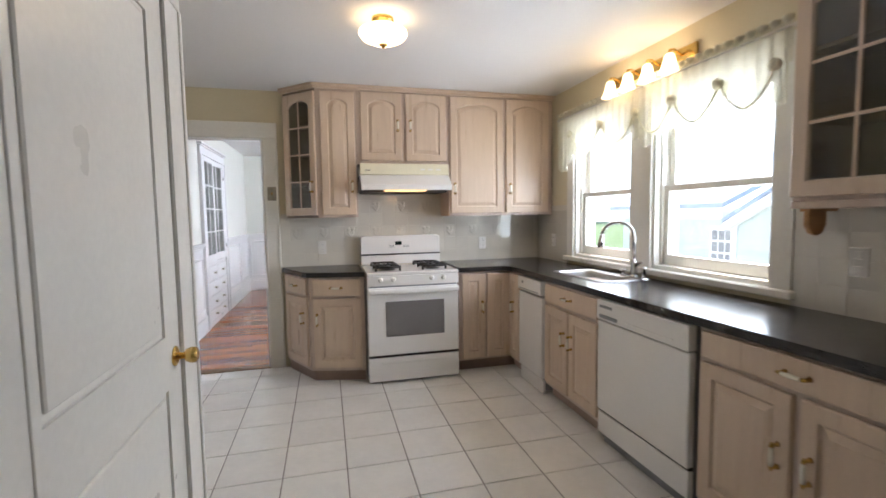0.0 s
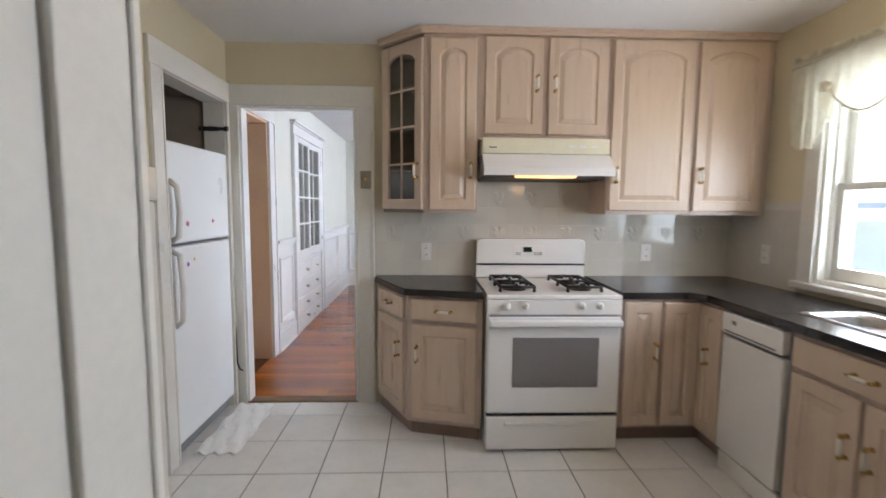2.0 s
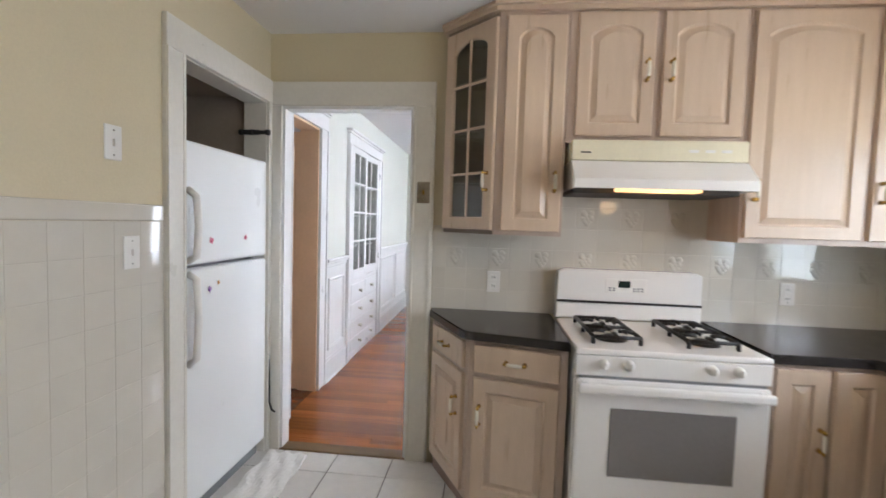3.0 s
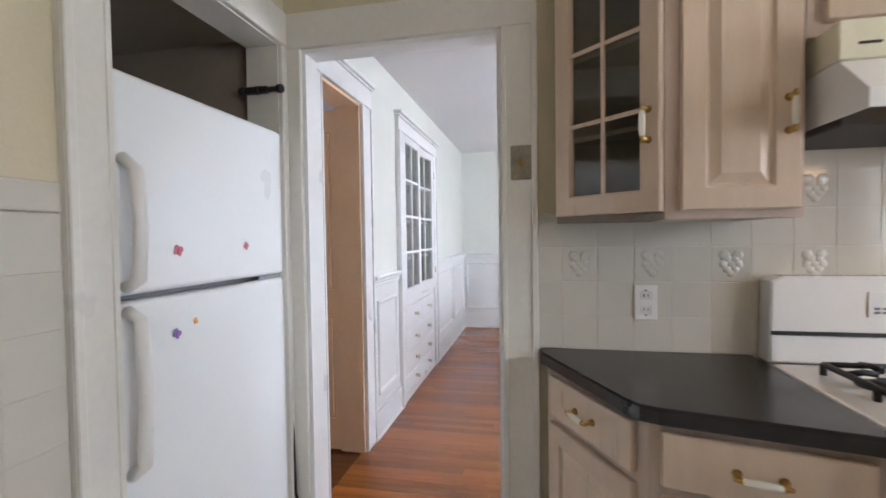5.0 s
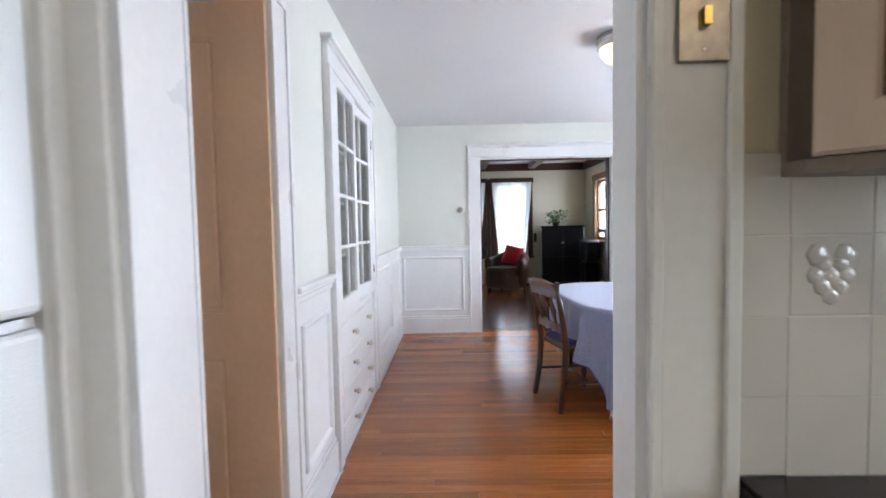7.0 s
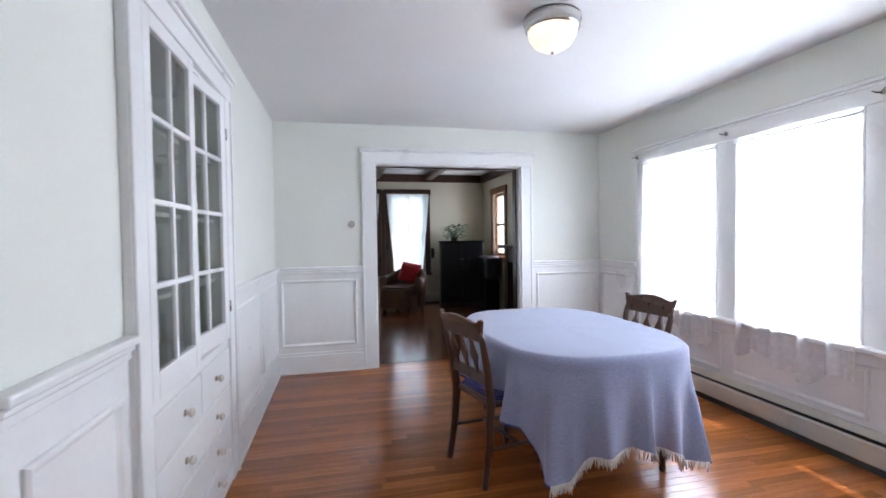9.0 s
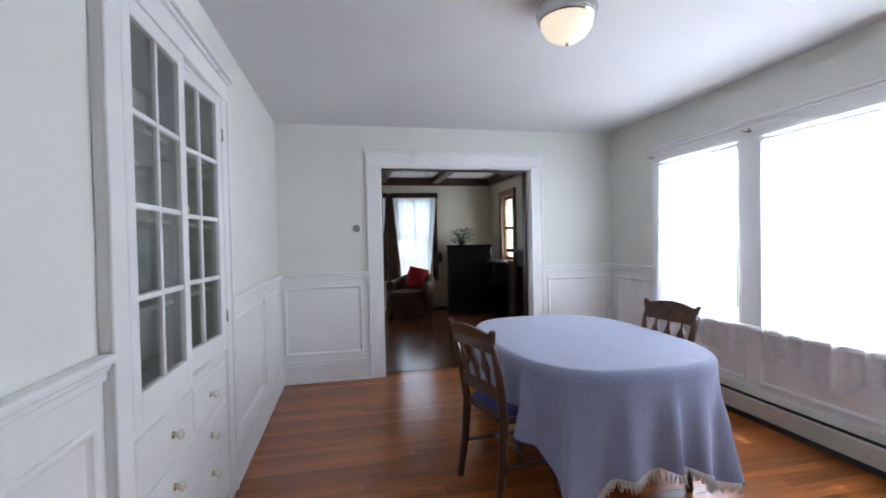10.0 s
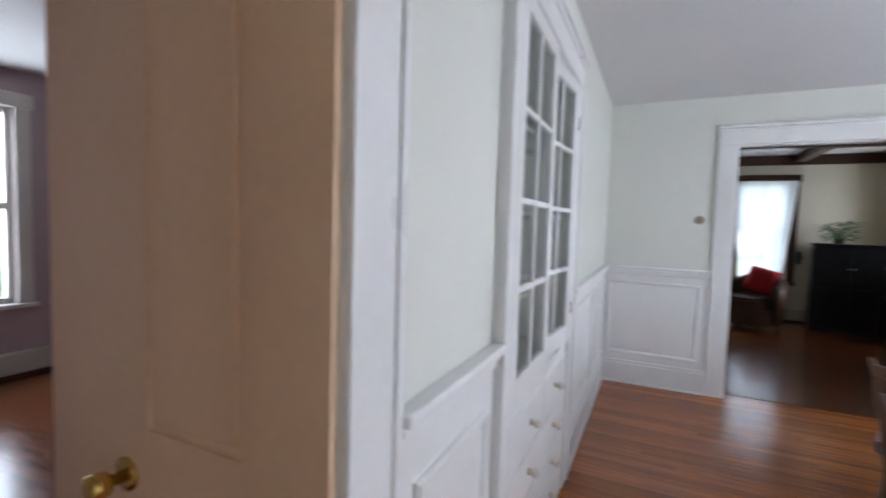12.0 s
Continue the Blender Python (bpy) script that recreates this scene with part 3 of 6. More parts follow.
# windows
def sash_window(name, off, y0, y1, z0, z1, meet, material, label, face=-1, glass_x=0.09, mullioned=False):
    """A double-hung window set into a wall along y; off: the room's face; glass lies glass_x beyond it."""
    ob = thing(name, pose(off, (y0 + y1) / 2, z0), label, "window", kind="structure")
    w, h, m = (y1 - y0) / 2, z1 - z0, meet - z0
    bm = bmesh.new()
    for s in (-1, 1):
        a, b = sorted((s * w, s * (w - 0.02)))
        box(bm, 0.002, 0.19, a, b, 0, h)
        a, b = sorted((s * (w - 0.02), s * (w - 0.036)))
        box(bm, glass_x - 0.045, glass_x - 0.03, a, b, 0, h)
    box(bm, 0.002, 0.19, -w + 0.02, w - 0.02, h - 0.02, h)
    box(bm, 0.002, 0.21, -w + 0.02, w - 0.02, 0, 0.025)
    part("window_frame", bm, material, ob)
    for nm, x, lo, hi in (("lower_sash", glass_x - 0.025, 0.027, m + 0.02), ("upper_sash", glass_x + 0.02, m - 0.02, h - 0.022)):
        bm = bmesh.new()
        e = w - 0.022
        for s in (-1, 1):
            a, b = sorted((s * e, s * (e - 0.05)))
            box(bm, x, x + 0.038, a, b, lo, hi, 0.003)
        box(bm, x, x + 0.038, -e + 0.05, e - 0.05, lo, lo + (0.07 if nm == "lower_sash" else 0.04), 0.003)
        box(bm, x, x + 0.038, -e + 0.05, e - 0.05, hi - 0.04, hi, 0.003)
        sash = part(nm, bm, material, ob)
        pane = part("pane", block(x + 0.017, x + 0.021, -e + 0.045, e - 0.045, lo + 0.035, hi - 0.035), WINDOW_GLASS, sash)
        pane.visible_shadow = False
    return ob


for k, (a, b) in enumerate(K_WIN):
    sash_window("window_%d" % (k + 1), KR, a, b, 0.985, 2.08, 1.52, PAINT_CREAM, "cream double-hung kitchen window over the sink")
for k, (a, b) in enumerate(D_WIN):
    sash_window("window_%d" % (k + 3), DR, a, b, 0.68, 2.05, 1.36, PAINT_WHITE, "white double-hung dining room window")

kc = thing("trim_kitchen_windows", pose(KR, 0, 0), "cream painted casing round two windows", "window trim", kind="structure")
for y0, y1 in ((3.40, 3.50), (2.42, 2.63), (1.46, 1.57)):
    part("casing_leg", block(-0.02, 0, y0, y1, 0.985, 2.08, 0.003), PAINT_CREAM, kc)
part("casing_head", block(-0.022, 0, 1.46, 3.50, 2.08, 2.19, 0.003), PAINT_CREAM, kc)
part("window_sill", block(-0.05, 0.06, 1.44, 3.52, 0.945, 0.985, 0.006), PAINT_CREAM, kc)
dc = thing("trim_dining_windows", pose(DR, 0, 0), "white painted casing round three windows", "window trim", kind="structure")
for y0, y1 in ((8.045, 8.19), (6.997, 7.22), (5.975, 6.198), (5.02, 5.16)):
    bm = block(-0.022, 0, y0, y1, 0.69, 2.05, 0.003)
    for e in (y0 + 0.004, y1 - 0.022):
        box(bm, -0.03, -0.02, e, e + 0.018, 0.69, 2.05, 0.003)
    part("casing_leg", bm, PAINT_WHITE, dc)
part("casing_head", block(-0.025, 0, 5.02, 8.19, 2.05, 2.165, 0.003), PAINT_WHITE, dc)
bm = block(-0.055, 0, 5.0, 8.21, 2.165, 2.19, 0.005)
box(bm, -0.038, 0, 5.01, 8.2, 2.145, 2.165, 0.004)
part("casing_cap", bm, PAINT_WHITE, dc)
bm = block(-0.07, 0.06, 4.99, 8.22, 0.655, 0.69, 0.008)
box(bm, -0.03, 0, 5.02, 8.19, 0.585, 0.655, 0.004)
part("window_sill", bm, PAINT_WHITE, dc)


# ---- kitchen cabinets ----
def arch_door(w, h, arch, glazed=0, stile=0.058, thick=0.02):
    """A cabinet door: frame with an arched opening and a raised panel, or a bare frame. Front faces -y, at y=-thick."""
    bm = bmesh.new()
    K = 10
    W, A = w / 2, arch

    def opening(inset):
        e = stile + inset
        x1, zb, zt = W - e, e, h - e - A
        rise = A * 1.0
        pts = [(-x1, zb), (x1, zb)]
        for k in range(K + 1):
            u = 1 - 2 * k / K
            pts.append((x1 * u, zt + rise * (1 - u * u) ** 0.75))
        return pts

    def ring(pts, y):
        return [bm.verts.new((x, y, z)) for x, z in pts]

    outer = [(-W, 0), (W, 0)] + [(W * (1 - 2 * k / K), h) for k in range(K + 1)]
    inn = [(p[0] - math.copysign(0.004, p[0]) if abs(p[0]) > W - 0.001 else p[0], min(max(p[1], 0.004), h - 0.004)) for p in outer]
    loops = [ring(outer, 0), ring(outer, -thick + 0.004), ring(inn, -thick), ring(opening(0), -thick), ring(opening(0.006), -thick + 0.010)]
    if glazed:
        loops.append(ring(opening(0.006), 0))
    else:
        loops += [ring(opening(0.012), -thick + 0.011), ring(opening(0.034), -thick + 0.002), ring(opening(0.037), -thick)]
    n = len(loops[0])
    for a, b in zip(loops, loops[1:]):
        for k in range(n):
            bm.faces.new((a[k], a[(k + 1) % n], b[(k + 1) % n], b[k]))
    if glazed:
        for k in range(n):
            bm.faces.new((loops[-1][k], loops[-1][(k + 1) % n], loops[0][(k + 1) % n], loops[0][k]))
    else:
        bm.faces.new(list(reversed(loops[-1])))
        bm.faces.new(loops[0])
    bmesh.ops.recalc_face_normals(bm, faces=bm.faces[:])
    return bm


def pull(parent, x, z, upright=True, y=-0.02):
    """A porcelain pull on two brass posts."""
    d = (lambda t, out: (x, y - out, z + t)) if upright else (lambda t, out: (x + t, y - out, z))
    h = part("handle", tube([d(-0.036, 0.03), d(-0.018, 0.031), d(0, 0.031), d(0.018, 0.031), d(0.036, 0.03)], [0.0065, 0.0085, 0.0095, 0.0085, 0.0065], 8), PORCELAIN, parent, "white porcelain grip on brass posts")
    for t in (-0.042, 0.042):
        bm = tube([d(t, 0), d(t, 0.012), d(t, 0.03)], [0.011, 0.006, 0.007], 8)
        tube([d(t * 1.25, 0.028), d(t * 0.82, 0.03)], [0.004, 0.0075], 8, bm)
        part("handle_post", bm, BRASS, parent, "brass handle post")


def cab_door(cab, x, z, w, h, arch, handle, glazed=0, at=None):
    """handle: (dx, dz) within the door from its lower middle."""
    m = pose(x, 0, z) if at is None else at
    d = part("door", arch_door(w, h, arch, glazed), PICKLED, cab, "", m)
    if glazed:
        bm = bmesh.new()
        box(bm, -0.006, 0.006, -0.016, -0.008, 0.06, h - 0.064)
        for k in range(1, glazed):
            zz = 0.058 + (h - 0.116) * k / glazed
            box(bm, -w / 2 + 0.055, -0.0065, -0.015, -0.009, zz - 0.006, zz + 0.006)
            box(bm, 0.0065, w / 2 - 0.055, -0.015, -0.009, zz - 0.006, zz + 0.006)
        part("muntins", bm, PICKLED, d)
        part("pane", block(-w / 2 + 0.05, w / 2 - 0.05, -0.006, -0.003, 0.05, h - 0.06), CABINET_GLASS, d)
    if handle:
        pull(d, handle[0], handle[1])
    return d


def drawer_front(cab, x, z, w, h, at=None):
    m = pose(x, 0, z) if at is None else at
    d = part("drawer_front", block(-w / 2, w / 2, -0.02, 0, 0, h, 0.006, 2), PICKLED, cab, "", m)
    pull(d, 0, h / 2, upright=False)
    return d


# left base cabinet with an angled end
cab = thing("base_cabinet", pose(0, 0, 0), "pickled oak base cabinet with an angled end beside the range", "cabinet", "kitchen base cabinets")
LB = [(-0.135, 4.11), (-0.135, 4.03), (0.085, 3.61), (0.515, 3.50), (0.515, 4.11)]
part("body", slab(LB, 0.10, 0.875), PICKLED_FRAME, cab)
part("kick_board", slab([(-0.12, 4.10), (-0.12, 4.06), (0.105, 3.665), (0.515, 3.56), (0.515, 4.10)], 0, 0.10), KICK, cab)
skew = math.degrees(math.atan2(-0.11, 0.43))
drawer_front(cab, 0, 0, 0.385, 0.13, pose(0.298, 3.5555, 0.725, 0, 0, skew))
cab_door(cab, 0, 0, 0.385, 0.57, 0.0, (-0.16, 0.40), 0, pose(0.298, 3.5555, 0.13, 0, 0, skew))
ang = math.degrees(math.atan2(3.61 - 4.03, 0.085 + 0.135))
mid = ((-0.135 + 0.085) / 2, (4.03 + 3.61) / 2)
drawer_front(cab, 0, 0, 0.40, 0.13, pose(mid[0], mid[1], 0.725, 0, 0, ang))
cab_door(cab, 0, 0, 0.40, 0.57, 0.0, (0.15, 0.40), 0, pose(mid[0], mid[1], 0.13, 0, 0, ang))

# corner base cabinets right of the range
cab = thing("base_cabinet", pose(0, 0, 0), "pickled oak corner base cabinet beside the range", "cabinet", "kitchen base cabinets")
part("body", slab([(1.315, 4.11), (1.315, 3.50), (1.79, 3.50), (1.79, 3.275), (2.35, 3.275), (2.35, 4.11)], 0.10, 0.875), PICKLED_FRAME, cab)
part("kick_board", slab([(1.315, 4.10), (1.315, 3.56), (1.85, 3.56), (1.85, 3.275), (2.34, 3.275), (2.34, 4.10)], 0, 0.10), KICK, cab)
cab_door(cab, 0, 0, 0.205, 0.735, 0.0, (0.075, 0.45), 0, pose(1.445, 3.50, 0.12))
cab_door(cab, 0, 0, 0.205, 0.735, 0.0, None, 0, pose(1.672, 3.50, 0.12))
cab_door(cab, 0, 0, 0.19, 0.735, 0.0, (-0.0, 0.45), 0, pose(1.79, 3.385, 0.12, 0, 0, -90))

# sink cabinet
cab = thing("base_cabinet", pose(1.79, 2.49, 0, 0, 0, -90), "pickled oak sink base cabinet with two doors", "cabinet", "kitchen base cabinets")
part("body", block(-0.345, 0.345, 0, 0.56, 0.10, 0.875), PICKLED_FRAME, cab)
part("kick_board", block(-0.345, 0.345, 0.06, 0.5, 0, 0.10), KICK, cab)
drawer_front(cab, 0, 0.725, 0.655, 0.13)
cab_door(cab, -0.168, 0.13, 0.315, 0.57, 0.0, (0.12, 0.38))
cab_door(cab, 0.168, 0.13, 0.315, 0.57, 0.0, (-0.12, 0.38))

# near cabinet run
for yc, w in ((0.985, 0.86), (0.04, 0.98)):
    cab = thing("base_cabinet", pose(1.79, yc, 0, 0, 0, -90), "pickled oak base cabinet with a wide drawer", "cabinet", "kitchen base cabinets")
    part("body", block(-w / 2, w / 2, 0, 0.56, 0.10, 0.875), PICKLED_FRAME, cab)
    part("kick_board", block(-w / 2, w / 2, 0.06, 0.5, 0, 0.10), KICK, cab)
    drawer_front(cab, 0, 0.745, w - 0.05, 0.115)
    cab_door(cab, -w / 4 + 0.004, 0.13, w / 2 - 0.04, 0.595, 0.0, (w / 4 - 0.06, 0.36))
    cab_door(cab, w / 4 - 0.004, 0.13, w / 2 - 0.04, 0.595, 0.0, (-w / 4 + 0.06, 0.36))

# worktops
solid("worktop", slab([(-0.16, 4.11), (-0.16, 4.045), (0.03, 3.64), (0.062, 3.59), (0.10, 3.572), (0.517, 3.475), (0.517, 4.11)], 0.876, 0.915, None, 0.006), COUNTER, "dark charcoal laminate worktop with a clipped corner", "worktop")
top = bmesh.new()
slab([(1.312, 4.11), (1.312, 3.475), (1.70, 3.475), (1.762, 3.40), (1.762, 2.965), (2.355, 2.965), (2.355, 4.11)], 0.876, 0.915, top, 0.005)
box(top, 1.762, 1.935, 2.395, 2.965, 0.876, 0.915)
box(top, 2.235, 2.355, 2.395, 2.965, 0.876, 0.915)
box(top, 1.762, 2.355, -0.45, 2.395, 0.876, 0.915)
solid("worktop", top, COUNTER, "long dark charcoal laminate worktop with a sink cut-out", "worktop")

# wall cabinets
UZ, UT = 1.355, 2.43
cab = thing("wall_cabinet", pose(0, 0, 0), "pickled oak wall cabinet with an angled glazed end door", "cabinet", "kitchen wall cabinets")
part("body", slab([(0.215, 4.11), (0.172, 3.80), (0.505, 3.80), (0.505, 4.11)], UZ, UT), PICKLED_FRAME, cab)
inner = bmesh.new()
slab([(-0.10, 4.11), (-0.10, 4.06), (0.172, 3.80), (0.215, 4.11)], UZ, UZ + 0.02, inner)
slab([(-0.10, 4.11), (-0.10, 4.06), (0.172, 3.80), (0.215, 4.11)], UT - 0.06, UT, inner)
box(inner, -0.10, 0.20, 4.095, 4.11, UZ + 0.02, UT - 0.06)
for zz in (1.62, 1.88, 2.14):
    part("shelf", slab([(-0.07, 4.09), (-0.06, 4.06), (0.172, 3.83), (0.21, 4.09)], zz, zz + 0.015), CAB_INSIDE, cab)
part("lining", inner, CAB_INSIDE, cab, "inside in a shade-darkened colour")
ang = math.degrees(math.atan2(3.80 - 4.06, 0.172 + 0.10))
cab_door(cab, 0, 0, 0.366, 1.03, 0.05, (0.15, 0.24), 4, pose(0.038, 3.928, UZ + 0.022, 0, 0, ang))
cab_door(cab, 0, 0, 0.282, 1.03, 0.045, (0.11, 0.24), 0, pose(0.35, 3.80, UZ + 0.022))

cab = thing("wall_cabinet", pose(0.912, 3.80, 0), "short pickled oak wall cabinet above the range hood", "cabinet", "kitchen wall cabinets")
part("body", block(-0.405, 0.405, 0, 0.31, 1.81, UT), PICKLED_FRAME, cab)
cab_door(cab, -0.192, 1.842, 0.352, 0.575, 0.045, (0.14, 0.30))
cab_door(cab, 0.202, 1.842, 0.362, 0.575, 0.045, (-0.145, 0.30))

cab = thing("wall_cabinet", pose(1.835, 3.80, 0), "tall pickled oak wall cabinet with two arched doors", "cabinet", "kitchen wall cabinets")
part("body", block(-0.515, 0.515, 0, 0.31, UZ, UT), PICKLED_FRAME, cab)
cab_door(cab, -0.248, UZ + 0.025, 0.505, 1.035, 0.05, (-0.218, 0.22))
cab_door(cab, 0.252, UZ + 0.025, 0.43, 1.035, 0.05, (-0.18, 0.22))
crown = bmesh.new()
slab([(-0.12, 4.11), (-0.12, 4.03), (0.155, 3.775), (2.355, 3.775), (2.355, 4.11)], UT, UT + 0.02, crown)
slab([(-0.135, 4.11), (-0.135, 4.02), (0.148, 3.755), (2.358, 3.755), (2.358, 4.11)], UT + 0.02, KC - 0.002, crown)
solid("crown_moulding", crown, PICKLED, "pickled oak crown moulding along the cabinets", "trim", kind="structure")

cab = thing("wall_cabinet", pose(2.03, 0.78, 0, 0, 0, -90), "pickled oak wall cabinet with glazed doors beside the window", "cabinet", "kitchen wall cabinets")
for dims in ((-0.45, -0.43, 0, 0.32, 1.40, 2.44), (0.43, 0.45, 0, 0.32, 1.40, 2.44)):
    part("side_panel", block(*dims), PICKLED_FRAME, cab)
part("bottom_panel", block(-0.43, 0.43, 0, 0.32, 1.40, 1.42), PICKLED_FRAME, cab)
part("top_panel", block(-0.43, 0.43, 0, 0.32, 2.40, 2.44), PICKLED_FRAME, cab)
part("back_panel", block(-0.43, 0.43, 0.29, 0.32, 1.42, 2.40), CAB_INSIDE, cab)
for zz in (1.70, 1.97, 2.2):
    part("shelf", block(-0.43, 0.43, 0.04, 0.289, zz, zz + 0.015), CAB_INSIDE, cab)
part("light_rail", block(-0.45, 0.45, -0.012, 0.02, 1.37, 1.40, 0.004), PICKLED_FRAME, cab)
cab_door(cab, -0.228, 1.415, 0.44, 1.0, 0.04, None, 4)
cab_door(cab, 0.228, 1.415, 0.44, 1.0, 0.04, None, 4)


# ---- kitchen appliances ----
st = thing("gas_range", pose(0.908, 3.415, 0), "white enamel gas range with four black burners grates in pairs", "range")
part("body", block(-0.378, 0.378, 0.03, 0.64, 0.02, 0.905, 0.004), ENAMEL, st)
door = part("oven_door", block(-0.376, 0.376, -0.012, 0.028, 0.235, 0.79, 0.012, 2), ENAMEL, st)
part("oven_window", block(-0.235, 0.25, -0.0165, -0.012, 0.39, 0.675, 0.002), DARK_GLASS, door, "smoked glass oven window")
hb = block(-0.372, 0.372, -0.058, -0.032, 0.742, 0.782, 0.011, 2)
for s in (-0.35, 0.33):
    box(hb, s, s + 0.02, -0.036, -0.01, 0.746, 0.778)
part("oven_handle", hb, ENAMEL, door)
part("drawer", block(-0.376, 0.376, -0.008, 0.03, 0.02, 0.215, 0.008, 2), ENAMEL, st)
part("drawer_grip", block(-0.27, 0.27, -0.016, -0.008, 0.165, 0.185, 0.003), ENAMEL, st)
part("drawer_gap", block(-0.374, 0.374, 0.004, 0.03, 0.215, 0.235), BLACK, st, "black strip in the gap above the drawer")
part("control_panel", prism([(-0.378, 0.802), (0.378, 0.802), (0.378, 0.885), (-0.378, 0.885)], -0.004, 0.03, None, 0.003), ENAMEL, st)
part("vent_slot", block(-0.36, 0.36, 0.0, 0.03, 0.79, 0.802), GASKET, st)
for x in (-0.27, -0.168, 0.15, 0.25):
    k = part("burner_knob", lathe([(0.021, 0), (0.021, 0.006), (0.017, 0.008), (0.015, 0.024), (0.008, 0.026)], 16, None, (x, -0.005, 0.853), Matrix.Rotation(radians(90), 4, "X")), PLASTIC, st)
    part("knob_bar", block(x - 0.003, x + 0.003, -0.036, -0.028, 0.838, 0.868, 0.002), PLASTIC, k)
part("cooktop", block(-0.38, 0.38, -0.004, 0.60, 0.886, 0.912, 0.008, 2), ENAMEL, st)
for gx in (-0.195, 0.195):
    g = bmesh.new()
    w, y0, y1, z = 0.098, 0.09, 0.50, 0.942
    for a, b in (((gx - w, y0, z), (gx + w, y0, z)), ((gx - w, y1, z), (gx + w, y1, z)), ((gx - w, y0, z), (gx - w, y1, z)), ((gx + w, y0, z), (gx + w, y1, z)), ((gx - w, 0.295, z), (gx + w, 0.295, z))):
        tube([a, b], 0.009, 6, g)
    for cy in (0.185, 0.405):
        for dx, dy in ((1, 0), (-1, 0), (0, 1), (0, -1)):
            tube([(gx + dx * w, cy + dy * 0.11, z), (gx + dx * 0.06, cy + dy * 0.06, z + 0.008), (gx + dx * 0.03, cy + dy * 0.03, z + 0.004)], 0.009, 6, g)
    for sx in (-w, w):
        for yy in (y0, y1, 0.295):
            tube([(gx + sx, yy, 0.912), (gx + sx, yy, z)], 0.009, 6, g)
    part("grate", g, BLACK, st, "black cast iron double grate")
    for cy in (0.185, 0.405):
        part("burner", lathe([(0.07, 0.9125), (0.068, 0.915), (0.042, 0.918), (0.036, 0.926), (0.03, 0.93)], 18, None, (gx, cy, 0)), BLACK, st, "black burner cap")
bk = part("backguard", prism([(-0.378, 0.912), (0.378, 0.912), (0.374, 1.165), (0.34, 1.18), (-0.34, 1.18), (-0.374, 1.165)], 0.612, 0.69, None, 0.006), ENAMEL, st)
part("trim_strip", block(-0.374, 0.374, 0.606, 0.612, 1.0, 1.012), BLACK, bk, "black trim strip")
part("clock_panel", block(-0.12, 0.09, 0.607, 0.612, 1.06, 1.135, 0.001), PLASTIC, bk)
part("display", block(-0.055, 0.005, 0.604, 0.607, 1.09, 1.125), DISPLAY, bk, "dark clock display")
for x in (-0.105, -0.085, 0.02, 0.04, 0.06):
    for zz in (1.07, 1.082):
        part("button", block(x, x + 0.014, 0.605, 0.607, zz, zz + 0.007), GASKET, bk)

hood = thing("range_hood", pose(0.908, 3.80, 1.58), "white and yellowed range hood with a lit lamp", "range hood")
part("upper_box", block(-0.385, 0.385, -0.10, 0.30, 0.135, 0.228, 0.003), PLASTIC_CREAM, hood, "yellowed front strip")
sk = bmesh.new()
outer_top = [(-0.385, -0.10), (0.385, -0.10), (0.385, 0.30), (-0.385, 0.30)]
outer_low = [(-0.385, -0.20), (0.385, -0.20), (0.385, 0.30), (-0.385, 0.30)]
ra = [sk.verts.new((x, y, 0.132)) for x, y in outer_top]
rb = [sk.verts.new((x, y, 0.042)) for x, y in outer_low]
rc = [sk.verts.new((x, y, 0.0)) for x, y in outer_low]
rd = [sk.verts.new((x * 0.985, y + (0.008 if y < 0 else -0.008), 0.0)) for x, y in outer_low]
re_ = [sk.verts.new((x * 0.985, y + (0.008 if y < 0 else -0.008), 0.05)) for x, y in outer_low]
for a, b in ((ra, rb), (rb, rc), (rc, rd), (rd, re_)):
    for k in range(4):
        sk.faces.new((a[k], a[(k + 1) % 4], b[(k + 1) % 4], b[k]))
sk.faces.new(re_)
sk.faces.new(ra)
bmesh.ops.recalc_face_normals(sk, faces=sk.faces[:])
part("skirt", sk, ENAMEL, hood)
# dark tray colour imitates the shade in the hood's open underside
part("filter", block(-0.37, 0.37, -0.08, 0.27, -0.014, 0.046, 0.004), HEATER_DARK, hood, "filter tray, dark for the shade under the hood")
part("lamp_lens", block(-0.19, 0.17, -0.17, -0.10, -0.010, 0.042, 0.006), HOOD_LAMP, hood, "lit amber lamp lens")
for x in (0.13, 0.20, 0.27):
    part("switch", block(x, x + 0.04, -0.104, -0.10, 0.175, 0.187), PLASTIC, hood)
part("badge", block(-0.345, -0.30, -0.1025, -0.10, 0.168, 0.174), BLACK, hood, "small dark badge")
bulb("hood_bulb", 0.91, 3.655, 1.54, 0.22, 0.05, (1.0, 0.62, 0.28))

fr = thing("refrigerator", pose(KL + 0.002, 3.70, 0, 0, 0, 90), "white top-freezer refrigerator standing in an alcove", "refrigerator")
part("body", block(-0.335, 0.335, 0.06, 0.72, 0.06, 1.715, 0.006), FRIDGE_WHITE, fr)
part("grille", block(-0.33, 0.33, 0.03, 0.06, 0.01, 0.075), GASKET, fr, "dark base grille")
part("gasket", block(-0.325, 0.325, 0.05, 0.06, 0.09, 1.70), GASKET, fr, "grey door gasket")
